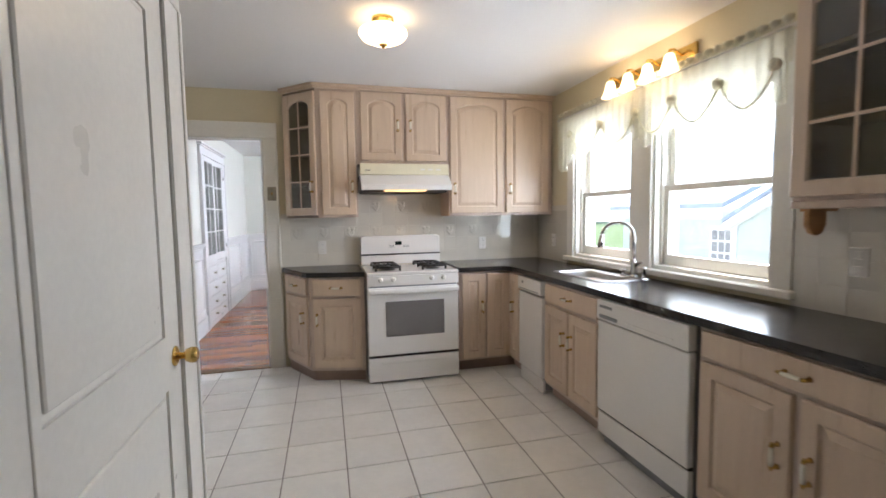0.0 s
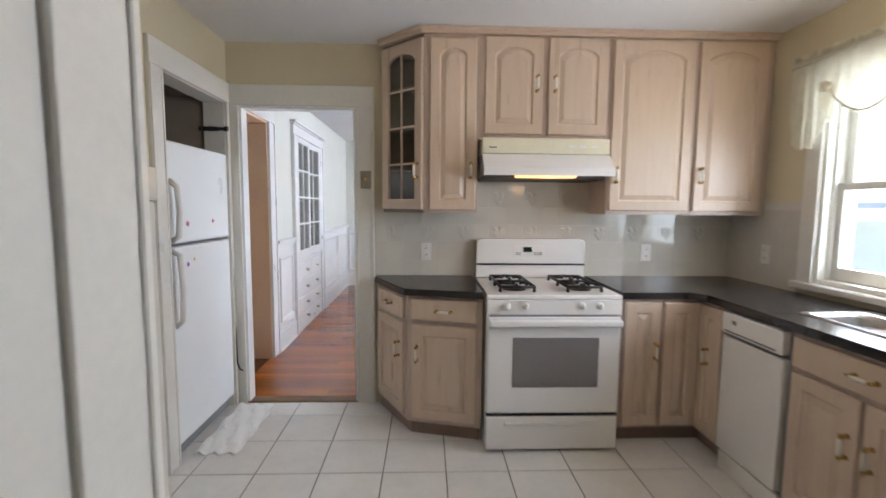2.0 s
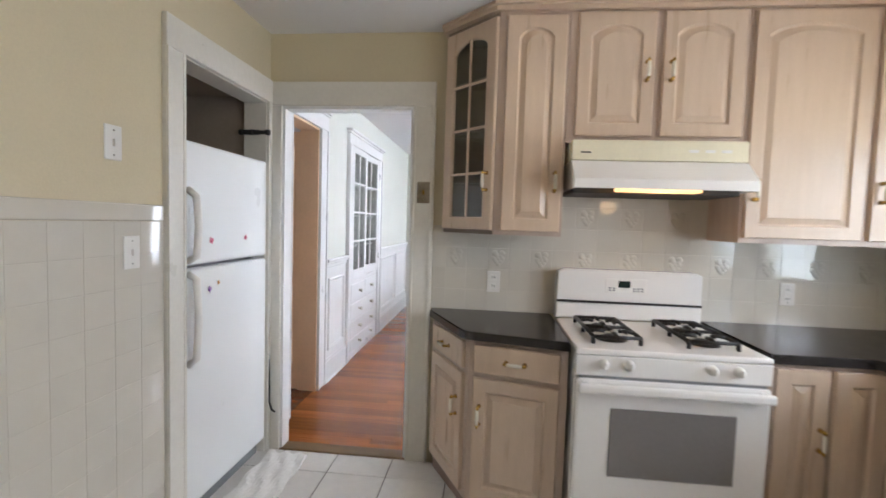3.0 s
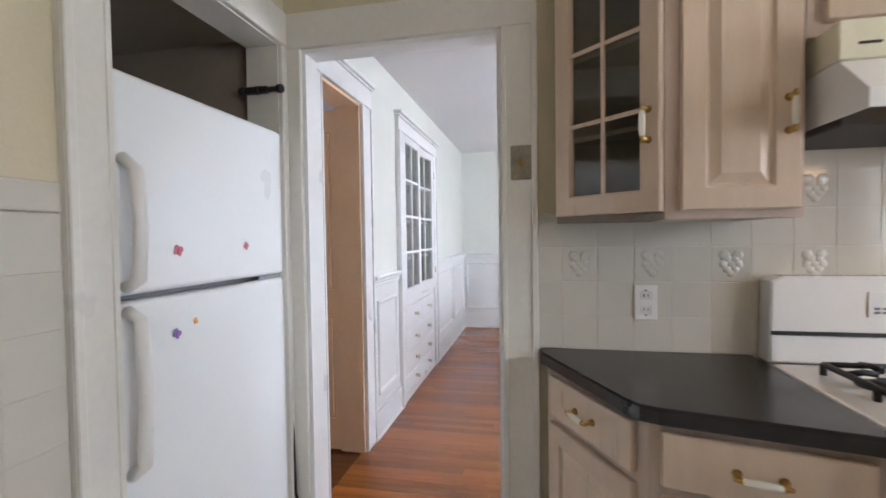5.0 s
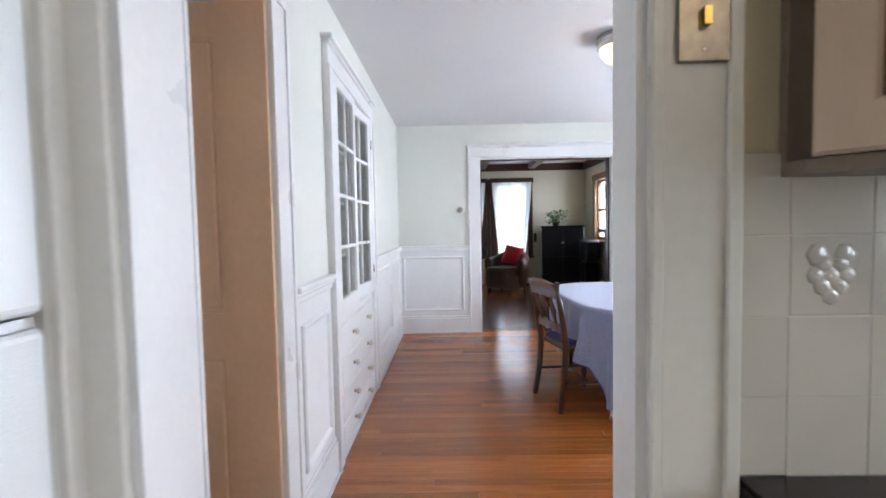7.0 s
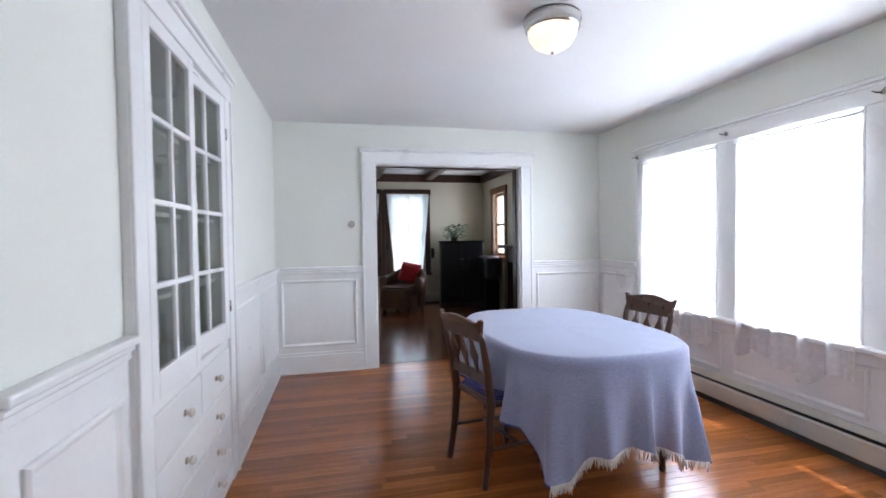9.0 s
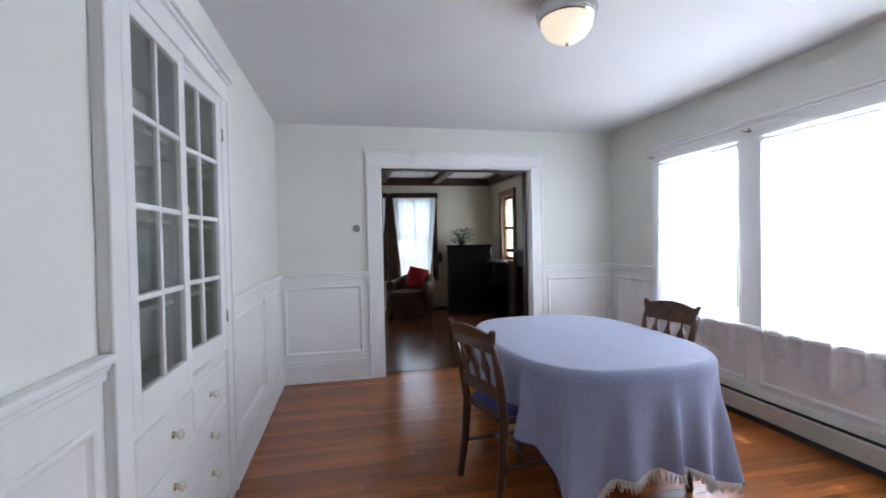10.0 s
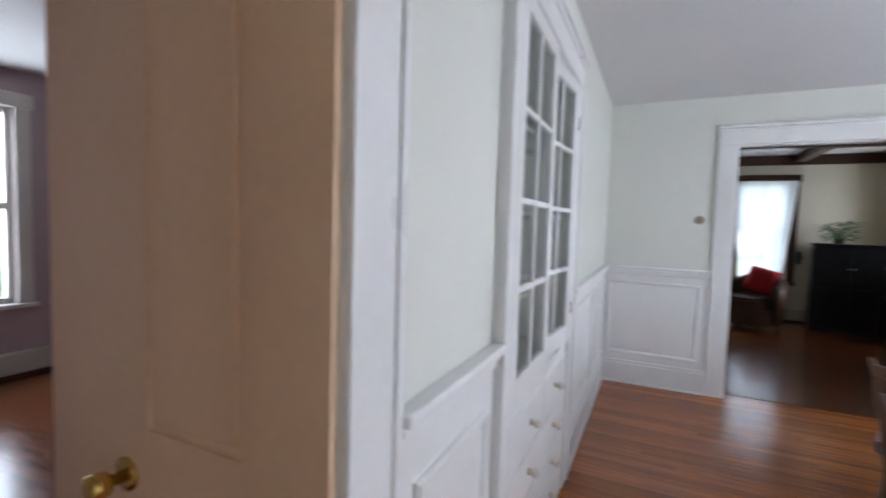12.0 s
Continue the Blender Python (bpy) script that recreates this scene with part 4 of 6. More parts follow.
for nm, z0, z1 in (("freezer_door", 1.185, 1.725), ("fridge_door", 0.085, 1.168)):
    d = part(nm, block(-0.354, 0.354, -0.008, 0.05, z0, z1, 0.014, 3), FRIDGE_WHITE, fr)
    x = -0.334
    zz = (z0 + 0.02, z0 + 0.33) if nm == "freezer_door" else (z1 - 0.02, z1 - 0.42)
    part("handle", tube([(x, -0.01, zz[0]), (x, -0.05, zz[0] + (0.02 if nm == "freezer_door" else -0.02)), (x, -0.06, (zz[0] + zz[1]) / 2), (x, -0.05, zz[1] - (0.03 if nm == "freezer_door" else -0.03)), (x, -0.01, zz[1])], 0.016, 10), PLASTIC, d)
part("hinge", block(0.20, 0.335, -0.006, 0.03, 1.169, 1.184), CHROME, fr, "bright door hinge")


def butterfly(x, z, size, material, label, tilt=0):
    bm = bmesh.new()
    for s in (-1, 1):
        for zz, r in ((0.35, 0.55), (-0.4, 0.38)):
            vs = [bm.verts.new((size * (s * 0.48 + r * 0.8 * math.cos(a)), -0.0015, size * (zz + r * math.sin(a)))) for a in [k * math.pi / 5 for k in range(10)]]
            bm.faces.new(vs)
    tube([(0, -0.002, -0.6 * size), (0, -0.002, 0.7 * size)], size * 0.09, 6, bm)
    made = bmesh.ops.extrude_face_region(bm, geom=bm.faces[:])["geom"]
    for v in made:
        if isinstance(v, bmesh.types.BMVert):
            v.co.y -= 0.001
    bmesh.ops.recalc_face_normals(bm, faces=bm.faces[:])
    solid("sticker", bm, material, label, "sticker", "stickers on the refrigerator", at=pose(KL + 0.0115, x, z, 0, tilt, 90))


butterfly(3.529, 1.288, 0.017, RED_STICKER, "pink butterfly sticker on the refrigerator", 20)
butterfly(3.825, 1.294, 0.014, RED_STICKER, "pink flower sticker on the refrigerator", -50)
butterfly(3.515, 1.062, 0.015, PURPLE_STICKER, "violet butterfly sticker on the refrigerator", 35)
butterfly(3.584, 1.085, 0.010, ORANGE_STICKER, "orange sticker on the refrigerator", 70)
tarp = bmesh.new()
nx, ny = 14, 26
rng = random.Random(3)
gv = [[tarp.verts.new((-1.10 + 0.24 * i / nx + 0.006 * math.sin(j * 0.7), 3.42 + 0.63 * j / ny + 0.012 * math.sin(i * 1.3), 0.012 + 0.004 * rng.random() + 0.004 * math.sin(i * 1.1 + j * 0.5))) for j in range(ny + 1)] for i in range(nx + 1)]
for i in range(nx):
    for j in range(ny):
        tarp.faces.new((gv[i][j], gv[i + 1][j], gv[i + 1][j + 1], gv[i][j + 1]))
bmesh.ops.recalc_face_normals(tarp, faces=tarp.faces[:])
low = bmesh.ops.extrude_face_region(tarp, geom=tarp.faces[:])["geom"]
for v in low:
    if isinstance(v, bmesh.types.BMVert):
        v.co.z = 0.001
bmesh.ops.recalc_face_normals(tarp, faces=tarp.faces[:])
for f in tarp.faces:
    f.smooth = False
solid("plastic_sheet", tarp, TARP, "crumpled white plastic sheet on the tiled floor", "sheet")
lt = thing("door_latch", pose(-1.235, 4.055, 1.89, 0, 0, -90), "black iron latch bolted to the alcove casing", "latch")
part("bar", tube([(0.012, -0.06, 0), (0.012, 0.12, 0)], 0.011, 8), BLACK, lt)
part("plate", block(0, 0.022, -0.035, 0.06, -0.013, 0.013, 0.003), BLACK, lt)
for yy in (-0.05, 0.015, 0.11):
    part("collar", lathe([(0.016, -0.01), (0.017, 0.0), (0.016, 0.01)], 10, None, (0.012, yy, 0), Matrix.Rotation(radians(90), 4, "X")), BLACK, lt)
cord = tube([(-1.135, 4.085, 0.75), (-1.125, 4.08, 0.5), (-1.12, 4.078, 0.3), (-1.10, 4.07, 0.255), (-1.075, 4.06, 0.25)], 0.006, 6)
solid("power_cord", cord, BLACK, "black cord hanging beside the refrigerator", "cord")

dw = thing("dishwasher", pose(1.775, 1.78, 0, 0, 0, -90), "white built-in dishwasher under the worktop", "dishwasher")
part("tub", block(-0.345, 0.345, 0.02, 0.55, 0.03, 0.868), GASKET, dw)
part("door", block(-0.345, 0.345, -0.022, 0.02, 0.215, 0.745, 0.006), ENAMEL, dw)
cp = part("control_panel", block(-0.345, 0.345, -0.03, 0.02, 0.75, 0.868, 0.008, 2), ENAMEL, dw)
part("latch_slot", block(-0.31, -0.20, -0.033, -0.029, 0.825, 0.84), GASKET, cp)
part("handle_slot", block(-0.31, -0.15, -0.034, -0.029, 0.765, 0.785, 0.002), GASKET, cp)
for k in range(8):
    part("button", block(-0.08 + k * 0.045, -0.055 + k * 0.045, -0.033, -0.029, 0.775, 0.785), PLASTIC, cp)
part("kick_panel", block(-0.345, 0.345, -0.012, 0.02, 0.07, 0.20, 0.004), ENAMEL, dw)
part("seam", block(-0.34, 0.34, -0.004, 0.02, 0.20, 0.215), BLACK, dw, "dark seam")
part("foot_rail", block(-0.34, 0.34, 0.03, 0.05, 0.0, 0.07), GASKET, dw)

tc_ = thing("trash_compactor", pose(1.78, 3.055, 0, 0, 0, -90), "narrow white built-in trash compactor", "compactor")
part("body", block(-0.205, 0.205, 0.02, 0.55, 0.03, 0.868), GASKET, tc_)
part("door", block(-0.203, 0.203, -0.018, 0.02, 0.12, 0.735, 0.006), ENAMEL, tc_)
cp = part("control_panel", block(-0.203, 0.203, -0.028, 0.02, 0.752, 0.862, 0.008, 2), ENAMEL, tc_)
part("slot", block(-0.17, 0.17, -0.031, -0.027, 0.765, 0.772), GASKET, cp)
part("dial", block(-0.12, -0.09, -0.032, -0.027, 0.81, 0.83, 0.002), GASKET, cp)
part("kick_panel", block(-0.203, 0.203, 0.0, 0.02, 0.0, 0.105, 0.004), ENAMEL, tc_)

# sink and tap
snk = thing("sink", pose(2.10, 2.68, 0.915), "brushed steel drop-in sink in the worktop", "sink")
bm = bmesh.new()
x0, x1, y0, y1 = -0.175, 0.20, -0.32, 0.32
loops = []
for ins, z, r in ((0, 0.0005, 0.03), (0.004, 0.006, 0.03), (0.026, 0.005, 0.03), (0.034, 0.0, 0.045), (0.042, -0.02, 0.05), (0.05, -0.15, 0.05), (0.075, -0.17, 0.05)):
    lp = []
    xa, xb, ya, yb = x0 + ins, x1 - ins - (0.05 if ins > 0.02 else 0), y0 + ins, y1 - ins
    for cx, cy, a0 in ((xb - r, yb - r, 0), (xa + r, yb - r, 90), (xa + r, ya + r, 180), (xb - r, ya + r, 270)):
        for k in range(5):
            a = radians(a0 + 22.5 * k)
            lp.append(bm.verts.new((cx + r * math.cos(a), cy + r * math.sin(a), z)))
    loops.append(lp)
for a, b in zip(loops, loops[1:]):
    for k in range(20):
        f = bm.faces.new((a[k], a[(k + 1) % 20], b[(k + 1) % 20], b[k]))
        f.smooth = True
bm.faces.new(loops[-1])
bmesh.ops.recalc_face_normals(bm, faces=bm.faces[:])
part("basin", bm, STEEL, snk)
part("drain", lathe([(0.045, -0.169), (0.04, -0.166), (0.02, -0.168)], 16, None, (0, 0, 0)), CHROME, snk)
fc = thing("kitchen_tap", pose(2.25, 2.455, 0.92), "brushed gooseneck kitchen tap with a pull-down spray", "tap")
part("deck_plate", block(-0.028, 0.028, -0.12, 0.12, 0, 0.008, 0.004), CHROME, fc)
part("column", lathe([(0.026, 0.008), (0.024, 0.03), (0.02, 0.10), (0.016, 0.13)], 16), CHROME, fc)
arc = [(0, 0, 0.12), (0, 0, 0.28)] + [(-0.10 + 0.10 * math.cos(radians(a)), 0.05 * (1 - math.cos(radians(a))) * 0.8, 0.28 + 0.10 * math.sin(radians(a))) for a in range(20, 171, 15)]
part("spout", tube(arc, 0.012, 10), CHROME, fc)
part("spray_head", tube([arc[-1], (-0.20, 0.085, 0.25), (-0.205, 0.088, 0.205)], [0.014, 0.018, 0.021], 10), CHROME, fc)
part("lever", tube([(0, -0.02, 0.09), (-0.01, -0.07, 0.11), (-0.02, -0.11, 0.115)], [0.012, 0.008, 0.007], 8), CHROME, fc)
part("soap_pump", lathe([(0.018, 0.008), (0.014, 0.02), (0.014, 0.06), (0.02, 0.065), (0.016, 0.085)], 12, None, (0, -0.10, 0)), CHROME, fc)
part("side_valve", lathe([(0.018, 0.008), (0.012, 0.016), (0.012, 0.035), (0.03, 0.04), (0.028, 0.05)], 12, None, (-0.01, 0.10, 0)), CHROME, fc)

# ceiling lamp
kl = thing("ceiling_light", pose(0.577, 2.445, KC), "brass ceiling light with a lit ribbed glass bowl", "ceiling light")
part("canopy", lathe([(0.062, 0), (0.062, -0.018), (0.045, -0.026), (0.05, -0.042), (0.04, -0.046)], 20), BRASS, kl)
sh = part("shade", lathe([(0.05, -0.042), (0.09, -0.048), (0.132, -0.07), (0.136, -0.088), (0.118, -0.112), (0.075, -0.132), (0.02, -0.142)], 28), WARM_GLASS, kl, "lit ribbed glass bowl")
sh.visible_shadow = False
part("finial", lathe([(0.024, -0.140), (0.026, -0.147), (0.012, -0.152), (0.008, -0.162)], 12), BRASS, kl)
bulb("kitchen_bulb", 0.577, 2.445, KC - 0.11, 1.5, 0.08)

# vanity light bar above the window
vl = thing("wall_light", pose(KR, 2.46, 2.30), "brass wall light bar with four lit bell shades", "wall light")
part("back_plate", block(-0.025, 0, -0.40, 0.40, -0.05, 0.05, 0.01, 2), BRASS, vl)
for k in range(4):
    yy = -0.29 + 0.193 * k
    arm = part("arm", tube([(-0.02, yy, 0.0), (-0.08, yy, 0.035), (-0.11, yy, 0.03), (-0.11, yy, 0.005)], 0.007, 8), BRASS, vl)
    s_ = part("shade", lathe([(0.02, 0.005), (0.03, -0.012), (0.036, -0.045), (0.05, -0.09), (0.06, -0.105)], 18, None, (-0.11, yy, 0)), WARM_GLASS, vl, "lit frosted bell shade")
    s_.visible_shadow = False
bulb("wall_light_bulb", 2.25, 2.27, 2.25, 0.65, 0.06)
bulb("wall_light_bulb", 2.25, 2.65, 2.25, 0.65, 0.06)


# ---- outlets, switches ----
def plate(kind, side, along, off, z, material, label, holes="outlet"):
    ob = thing(kind, on_wall(side, along, off, z), label, "outlet" if holes == "outlet" else "switch")
    part("cover_plate", block(-0.037, 0.037, -0.006, 0, -0.06, 0.06, 0.003), material, ob)
    if holes == "outlet":
        for zz in (-0.024, 0.024):
            part("socket", block(-0.017, 0.017, -0.009, -0.006, zz - 0.015, zz + 0.015, 0.004), material, ob)
            for xx in (-0.008, 0.005):
                part("slot", block(xx, xx + 0.003, -0.0096, -0.009, zz - 0.004, zz + 0.007), BLACK, ob)
    elif holes == "rocker":
        for k in range(3):
            part("rocker", block(-0.017, 0.017, -0.010, -0.006, -0.045 + 0.031 * k, -0.017 + 0.031 * k, 0.002), material, ob)
    else:
        part("toggle", prism([(-0.005, -0.012), (0.005, -0.012), (0.005, 0.012), (-0.005, 0.012)], -0.016, -0.006), PLASTIC if material is PLASTIC else BRASS, ob)
    for zz in (-0.042, 0.042):
        part("screw", lathe([(0.003, 0), (0.003, 0.0012)], 8, None, (0, -0.006, zz), Matrix.Rotation(radians(90), 4, "X")), CHROME, ob)


plate("outlet", "-y", 0.19, KY - 0.008, 1.082, PLASTIC, "white outlet on the tiled backsplash")
plate("outlet", "-y", 1.745, KY - 0.008, 1.082, PLASTIC, "white outlet on the tiled backsplash")
plate("outlet", "-x", 3.755, KR - 0.008, 1.11, PLASTIC, "white outlet on the tiled side wall")
plate("outlet", "-x", 1.19, KR - 0.008, 1.148, PLASTIC, "white switch plate on the tiled wall", "rocker")
plate("light_switch", "+x", 2.992, KL, 1.645, PLASTIC, "white light switch on the yellow wall", "toggle")
plate("light_switch", "+x", 3.06, KL + 0.008, 1.263, PLASTIC, "white light switch on the tiled wall", "toggle")
plate("outlet", "+x", 2.95, KL + 0.008, 0.28, PLASTIC, "white outlet low on the tiled wall")
plate("switch_plate", "-y", -0.222, KY - 0.023, 1.573, NICKEL, "worn nickel switch plate on the door casing", "toggle")
hk = thing("wooden_bracket", pose(KR - 0.008, 1.30, 1.37), "brown wooden towel bracket under the wall cabinet", "bracket")
part("board", prism([(-0.052, 0.0), (-0.052, -0.07), (-0.03, -0.105), (0, -0.115), (0.03, -0.105), (0.052, -0.07), (0.052, 0.0)], -0.012, 0.012, None, 0.003), WOOD_BLOCK, hk, "", pose(-0.10, 0, 0, 0, 0, 0))
part("mount", block(-0.16, 0, -0.02, 0.02, -0.012, 0.0), WOOD_BLOCK, hk)


# ---- valance ----
def drape(points, top, bottoms, depth, waves, material, name, parent, label="", sag=0.0, rows=14):
    """Cloth hung along y, with folds that deepen downwards."""
    bm = bmesh.new()
    n = len(bottoms) - 1
    grid = []
    for j in range(rows + 1):
        v = j / rows
        row = []
        for i in range(n + 1):
            u = i / n
            yy = points[0] + (points[1] - points[0]) * u
            z = top + (bottoms[i] - top) * v
            x = depth * (0.35 + 0.65 * v) * (math.sin(u * waves * 2 * math.pi) + 0.35 * math.sin(u * waves * 4.7 * math.pi + 1.3))
            row.append(bm.verts.new((x, yy, z)))
        grid.append(row)
    for j in range(rows):
        for i in range(n):
            f = bm.faces.new((grid[j][i], grid[j][i + 1], grid[j + 1][i + 1], grid[j + 1][i]))
            f.smooth = True
    return part(name, bm, material, parent, label)


val = thing("valance", pose(2.275, 0, 0), "cream lace swag valance across the kitchen windows", "valance")
V0, V1 = 3.56, 1.44
part("rod", tube([(0, V0, 2.19), (0, V1, 2.19)], 0.008, 8), PAINT_CREAM, val)
for yy in (V0, V1):
    part("bracket", block(0, KR - 2.275, yy - 0.006, yy + 0.006, 2.18, 2.20), PAINT_CREAM, val)


SWAGS = [3.30, 2.87, 2.47, 2.14, 1.81, 1.50]         # the gathers between swags


def swag_low(u):
    yy = V0 + (V1 - V0) * u
    tail = 0.30 * math.exp(-((yy - 3.44) / 0.13) ** 4) + 0.24 * math.exp(-((yy - 2.39) / 0.07) ** 4)
    z = 2.03
    for a, b in zip(SWAGS, SWAGS[1:]):
        if b <= yy <= a:
            z -= 0.175 * math.sin(math.pi * (a - yy) / (a - b)) ** 0.8
    return min(z, 2.03 - tail) + 0.006 * math.sin(yy * 160)


N = 220
drape((V0, V1), 2.215, [swag_low(i / N) for i in range(N + 1)], 0.014, 30, LACE, "lace_swag", val)
for a, b in zip(SWAGS, SWAGS[1:]):
    pts = [(-0.024, a + (b - a) * k / 14, 2.04 - 0.17 * math.sin(math.pi * k / 14) ** 0.8) for k in range(15)]
    part("braid", tube(pts, 0.0055, 6), LACE_TRIM, val, "olive braid trim")
for yy in SWAGS:
    part("rosette", lathe([(0.006, 0), (0.026, 0.008), (0.03, 0.03), (0.012, 0.042)], 9, None, (-0.012, yy, 2.03), Matrix.Rotation(radians(-90), 4, "Y")), LACE_TRIM, val, "gathered braid rosette")
    drape((yy - 0.035, yy + 0.035), 2.04, [1.86 + 0.015 * math.sin(i * 1.7) for i in range(13)], 0.014, 2, LACE, "gathered_tail", val)
for k in range(34):
    yy = V0 + (V1 - V0) * (k + 0.5) / 34
    part("heading_ruffle", lathe([(0.004, 0), (0.02, 0.012), (0.026, 0.03), (0.01, 0.036)], 7, None, (-0.004, yy, 2.205)), LACE, val)


# ---- doors ----
def panel_door(name, at, w, h, panels, material, label, knob_x, knob_z, knob_mat=BRASS, thick=0.04):
    """A panelled door: hinge edge at x=0, front faces -y."""
    ob = thing(name, at, label, "door")
    bm = bmesh.new()
    box(bm, 0, w, 0.012, thick, 0.008, h)
    xs, zs = sorted({0, w, *[p[0] for p in panels], *[p[1] for p in panels]}), None
    cuts = sorted({0.008, h, *[p[2] for p in panels], *[p[3] for p in panels]})
    for a, b in zip(xs, xs[1:]):
        for c, d in zip(cuts, cuts[1:]):
            if not any(p[0] <= a and b <= p[1] and p[2] <= c and d <= p[3] for p in panels):
                box(bm, a, b, 0.0, 0.012, c, d)
    part("slab", bm, material, ob)
    for a, b, c, d in panels:
        part("panel", block(a + 0.02, b - 0.02, 0.0015, 0.014, c + 0.02, d - 0.02, 0.004), material, ob)
        part("panel_moulding", ring_frame(b - a, d - c, 0.022, 0.004, None, a, c, 0.0105), material, ob)
    k = part("knob", lathe([(0.012, 0.0), (0.011, 0.022), (0.022, 0.03), (0.027, 0.045), (0.026, 0.06), (0.016, 0.066)], 18, None, (knob_x, -0.006, knob_z), Matrix.Rotation(radians(90), 4, "X")), knob_mat, ob, "polished brass knob")
    part("rosette", lathe([(0.034, 0), (0.034, 0.004), (0.024, 0.008)], 18, None, (knob_x, 0.0, knob_z), Matrix.Rotation(radians(90), 4, "X")), knob_mat, k)
    return ob


panel_door("door_1", pose(CX + 0.012, 0.754, 0, 0, 0, 90), 0.814, 2.112, [(0.035, 0.682, 0.985, 2.0), (0.035, 0.682, 0.2, 0.81)], PAINT_CREAM, "cream painted closed panel door with a brass knob", 0.762, 0.90)
structure("closet_strip_tile_cap", block(CX, CX + 0.014, 1.747, CY + 0.006, 1.40, 1.46, 0.006, 2), WALL_TILE, "glazed cap tile at the closet corner", "tile")
structure("closet_strip_tile", block(CX, CX + 0.008, 1.747, CY + 0.004, 0, 1.40, 0.003), WALL_TILE, "glazed tile strip at the closet corner", "tile")
panel_door("door_2", pose(-1.965, 5.03, 0, 0, 0, 0), 0.61, 2.09, [(0.33, 0.575, 1.0, 1.97), (0.33, 0.575, 0.2, 0.84)], PAINT_TAN, "panel door coloured tan for warm light, standing open into the side room", 0.265, 0.90)

# ---- built-in china cabinet ----
bi = thing("china_cabinet", pose(DL, 0, 0, 0, 0, 0), "white built-in china cabinet with glazed doors and drawers", "cabinet")
B0, B1, BT = 5.855, 6.915, 2.13
for y0, y1 in ((B0 - 0.115, B0), (B1, B1 + 0.115)):
    bm = block(0, 0.03, y0, y1, 0, BT, 0.003)
    e = y0 if y0 < B0 - 0.05 else y1 - 0.02
    box(bm, 0.028, 0.04, e, e + 0.02, 0, BT, 0.003)
    part("side_casing", bm, PAINT_WHITE, bi)
part("head_casing", block(0, 0.032, B0 - 0.115, B1 + 0.115, BT, BT + 0.11, 0.003), PAINT_WHITE, bi)
bm = block(0, 0.065, B0 - 0.145, B1 + 0.145, BT + 0.115, BT + 0.14, 0.008, 2)
box(bm, 0, 0.048, B0 - 0.13, B1 + 0.13, BT + 0.095, BT + 0.115, 0.006)
part("cornice", bm, PAINT_WHITE, bi)
bx = bmesh.new()
box(bx, -0.34, -0.325, B0 - 0.02, B1 + 0.02, 0.05, BT)
box(bx, -0.325, 0.0, B0 - 0.02, B0 - 0.002, 0.05, BT)
box(bx, -0.325, 0.0, B1 + 0.002, B1 + 0.02, 0.05, BT)
box(bx, -0.325, 0.0, B0 - 0.002, B1 + 0.002, BT - 0.015, BT)
box(bx, -0.325, -0.002, B0 - 0.002, B1 + 0.002, 0.05, 0.80)
part("carcass", bx, PAINT_WHITE, bi)
for zz in (1.12, 1.44, 1.76):
    part("shelf", block(-0.32, -0.04, B0, B1, zz, zz + 0.018), PAINT_WHITE, bi)
part("plinth", block(0, 0.02, B0, B1, 0.0, 0.055), PAINT_WHITE, bi)
for ya, yb, za, zb in [(B0, B0 + 0.022, 0.055, 0.80), (B1 - 0.022, B1, 0.055, 0.80), (B0 + 0.022, B1 - 0.022, 0.758, 0.80)] + [(B0 + 0.022, B1 - 0.022, zz, zz + 0.016) for zz in (0.055, 0.197, 0.375, 0.555)]:
    part("drawer_rail", block(-0.002, 0.014, ya, yb, za, zb), PAINT_WHITE, bi)


def china_knob(parent, yy, z, x=0.024):
    k = part("knob", lathe([(0.008, 0), (0.007, 0.012), (0.016, 0.018), (0.018, 0.027), (0.012, 0.034)], 14, None, (x, yy, z), Matrix.Rotation(radians(90), 4, "Y")), PORCELAIN, parent, "round porcelain knob")
    part("knob_base", lathe([(0.014, 0), (0.012, 0.003)], 14, None, (x, yy, z), Matrix.Rotation(radians(90), 4, "Y")), BRASS, k)


for z0, z1 in ((0.073, 0.195), (0.215, 0.373), (0.393, 0.553), (0.573, 0.756)):
    spans = [(B0 + 0.025, 6.38), (6.388, B1 - 0.025)] if z0 > 0.5 else [(B0 + 0.025, B1 - 0.025)]
    for a, b in spans:
        d = part("drawer", block(0.0, 0.024, a, b, z0, z1, 0.004), PAINT_WHITE, bi)
        for yy in (6.165, 6.615):
            if a < yy < b:
                china_knob(d, yy, (z0 + z1) / 2)
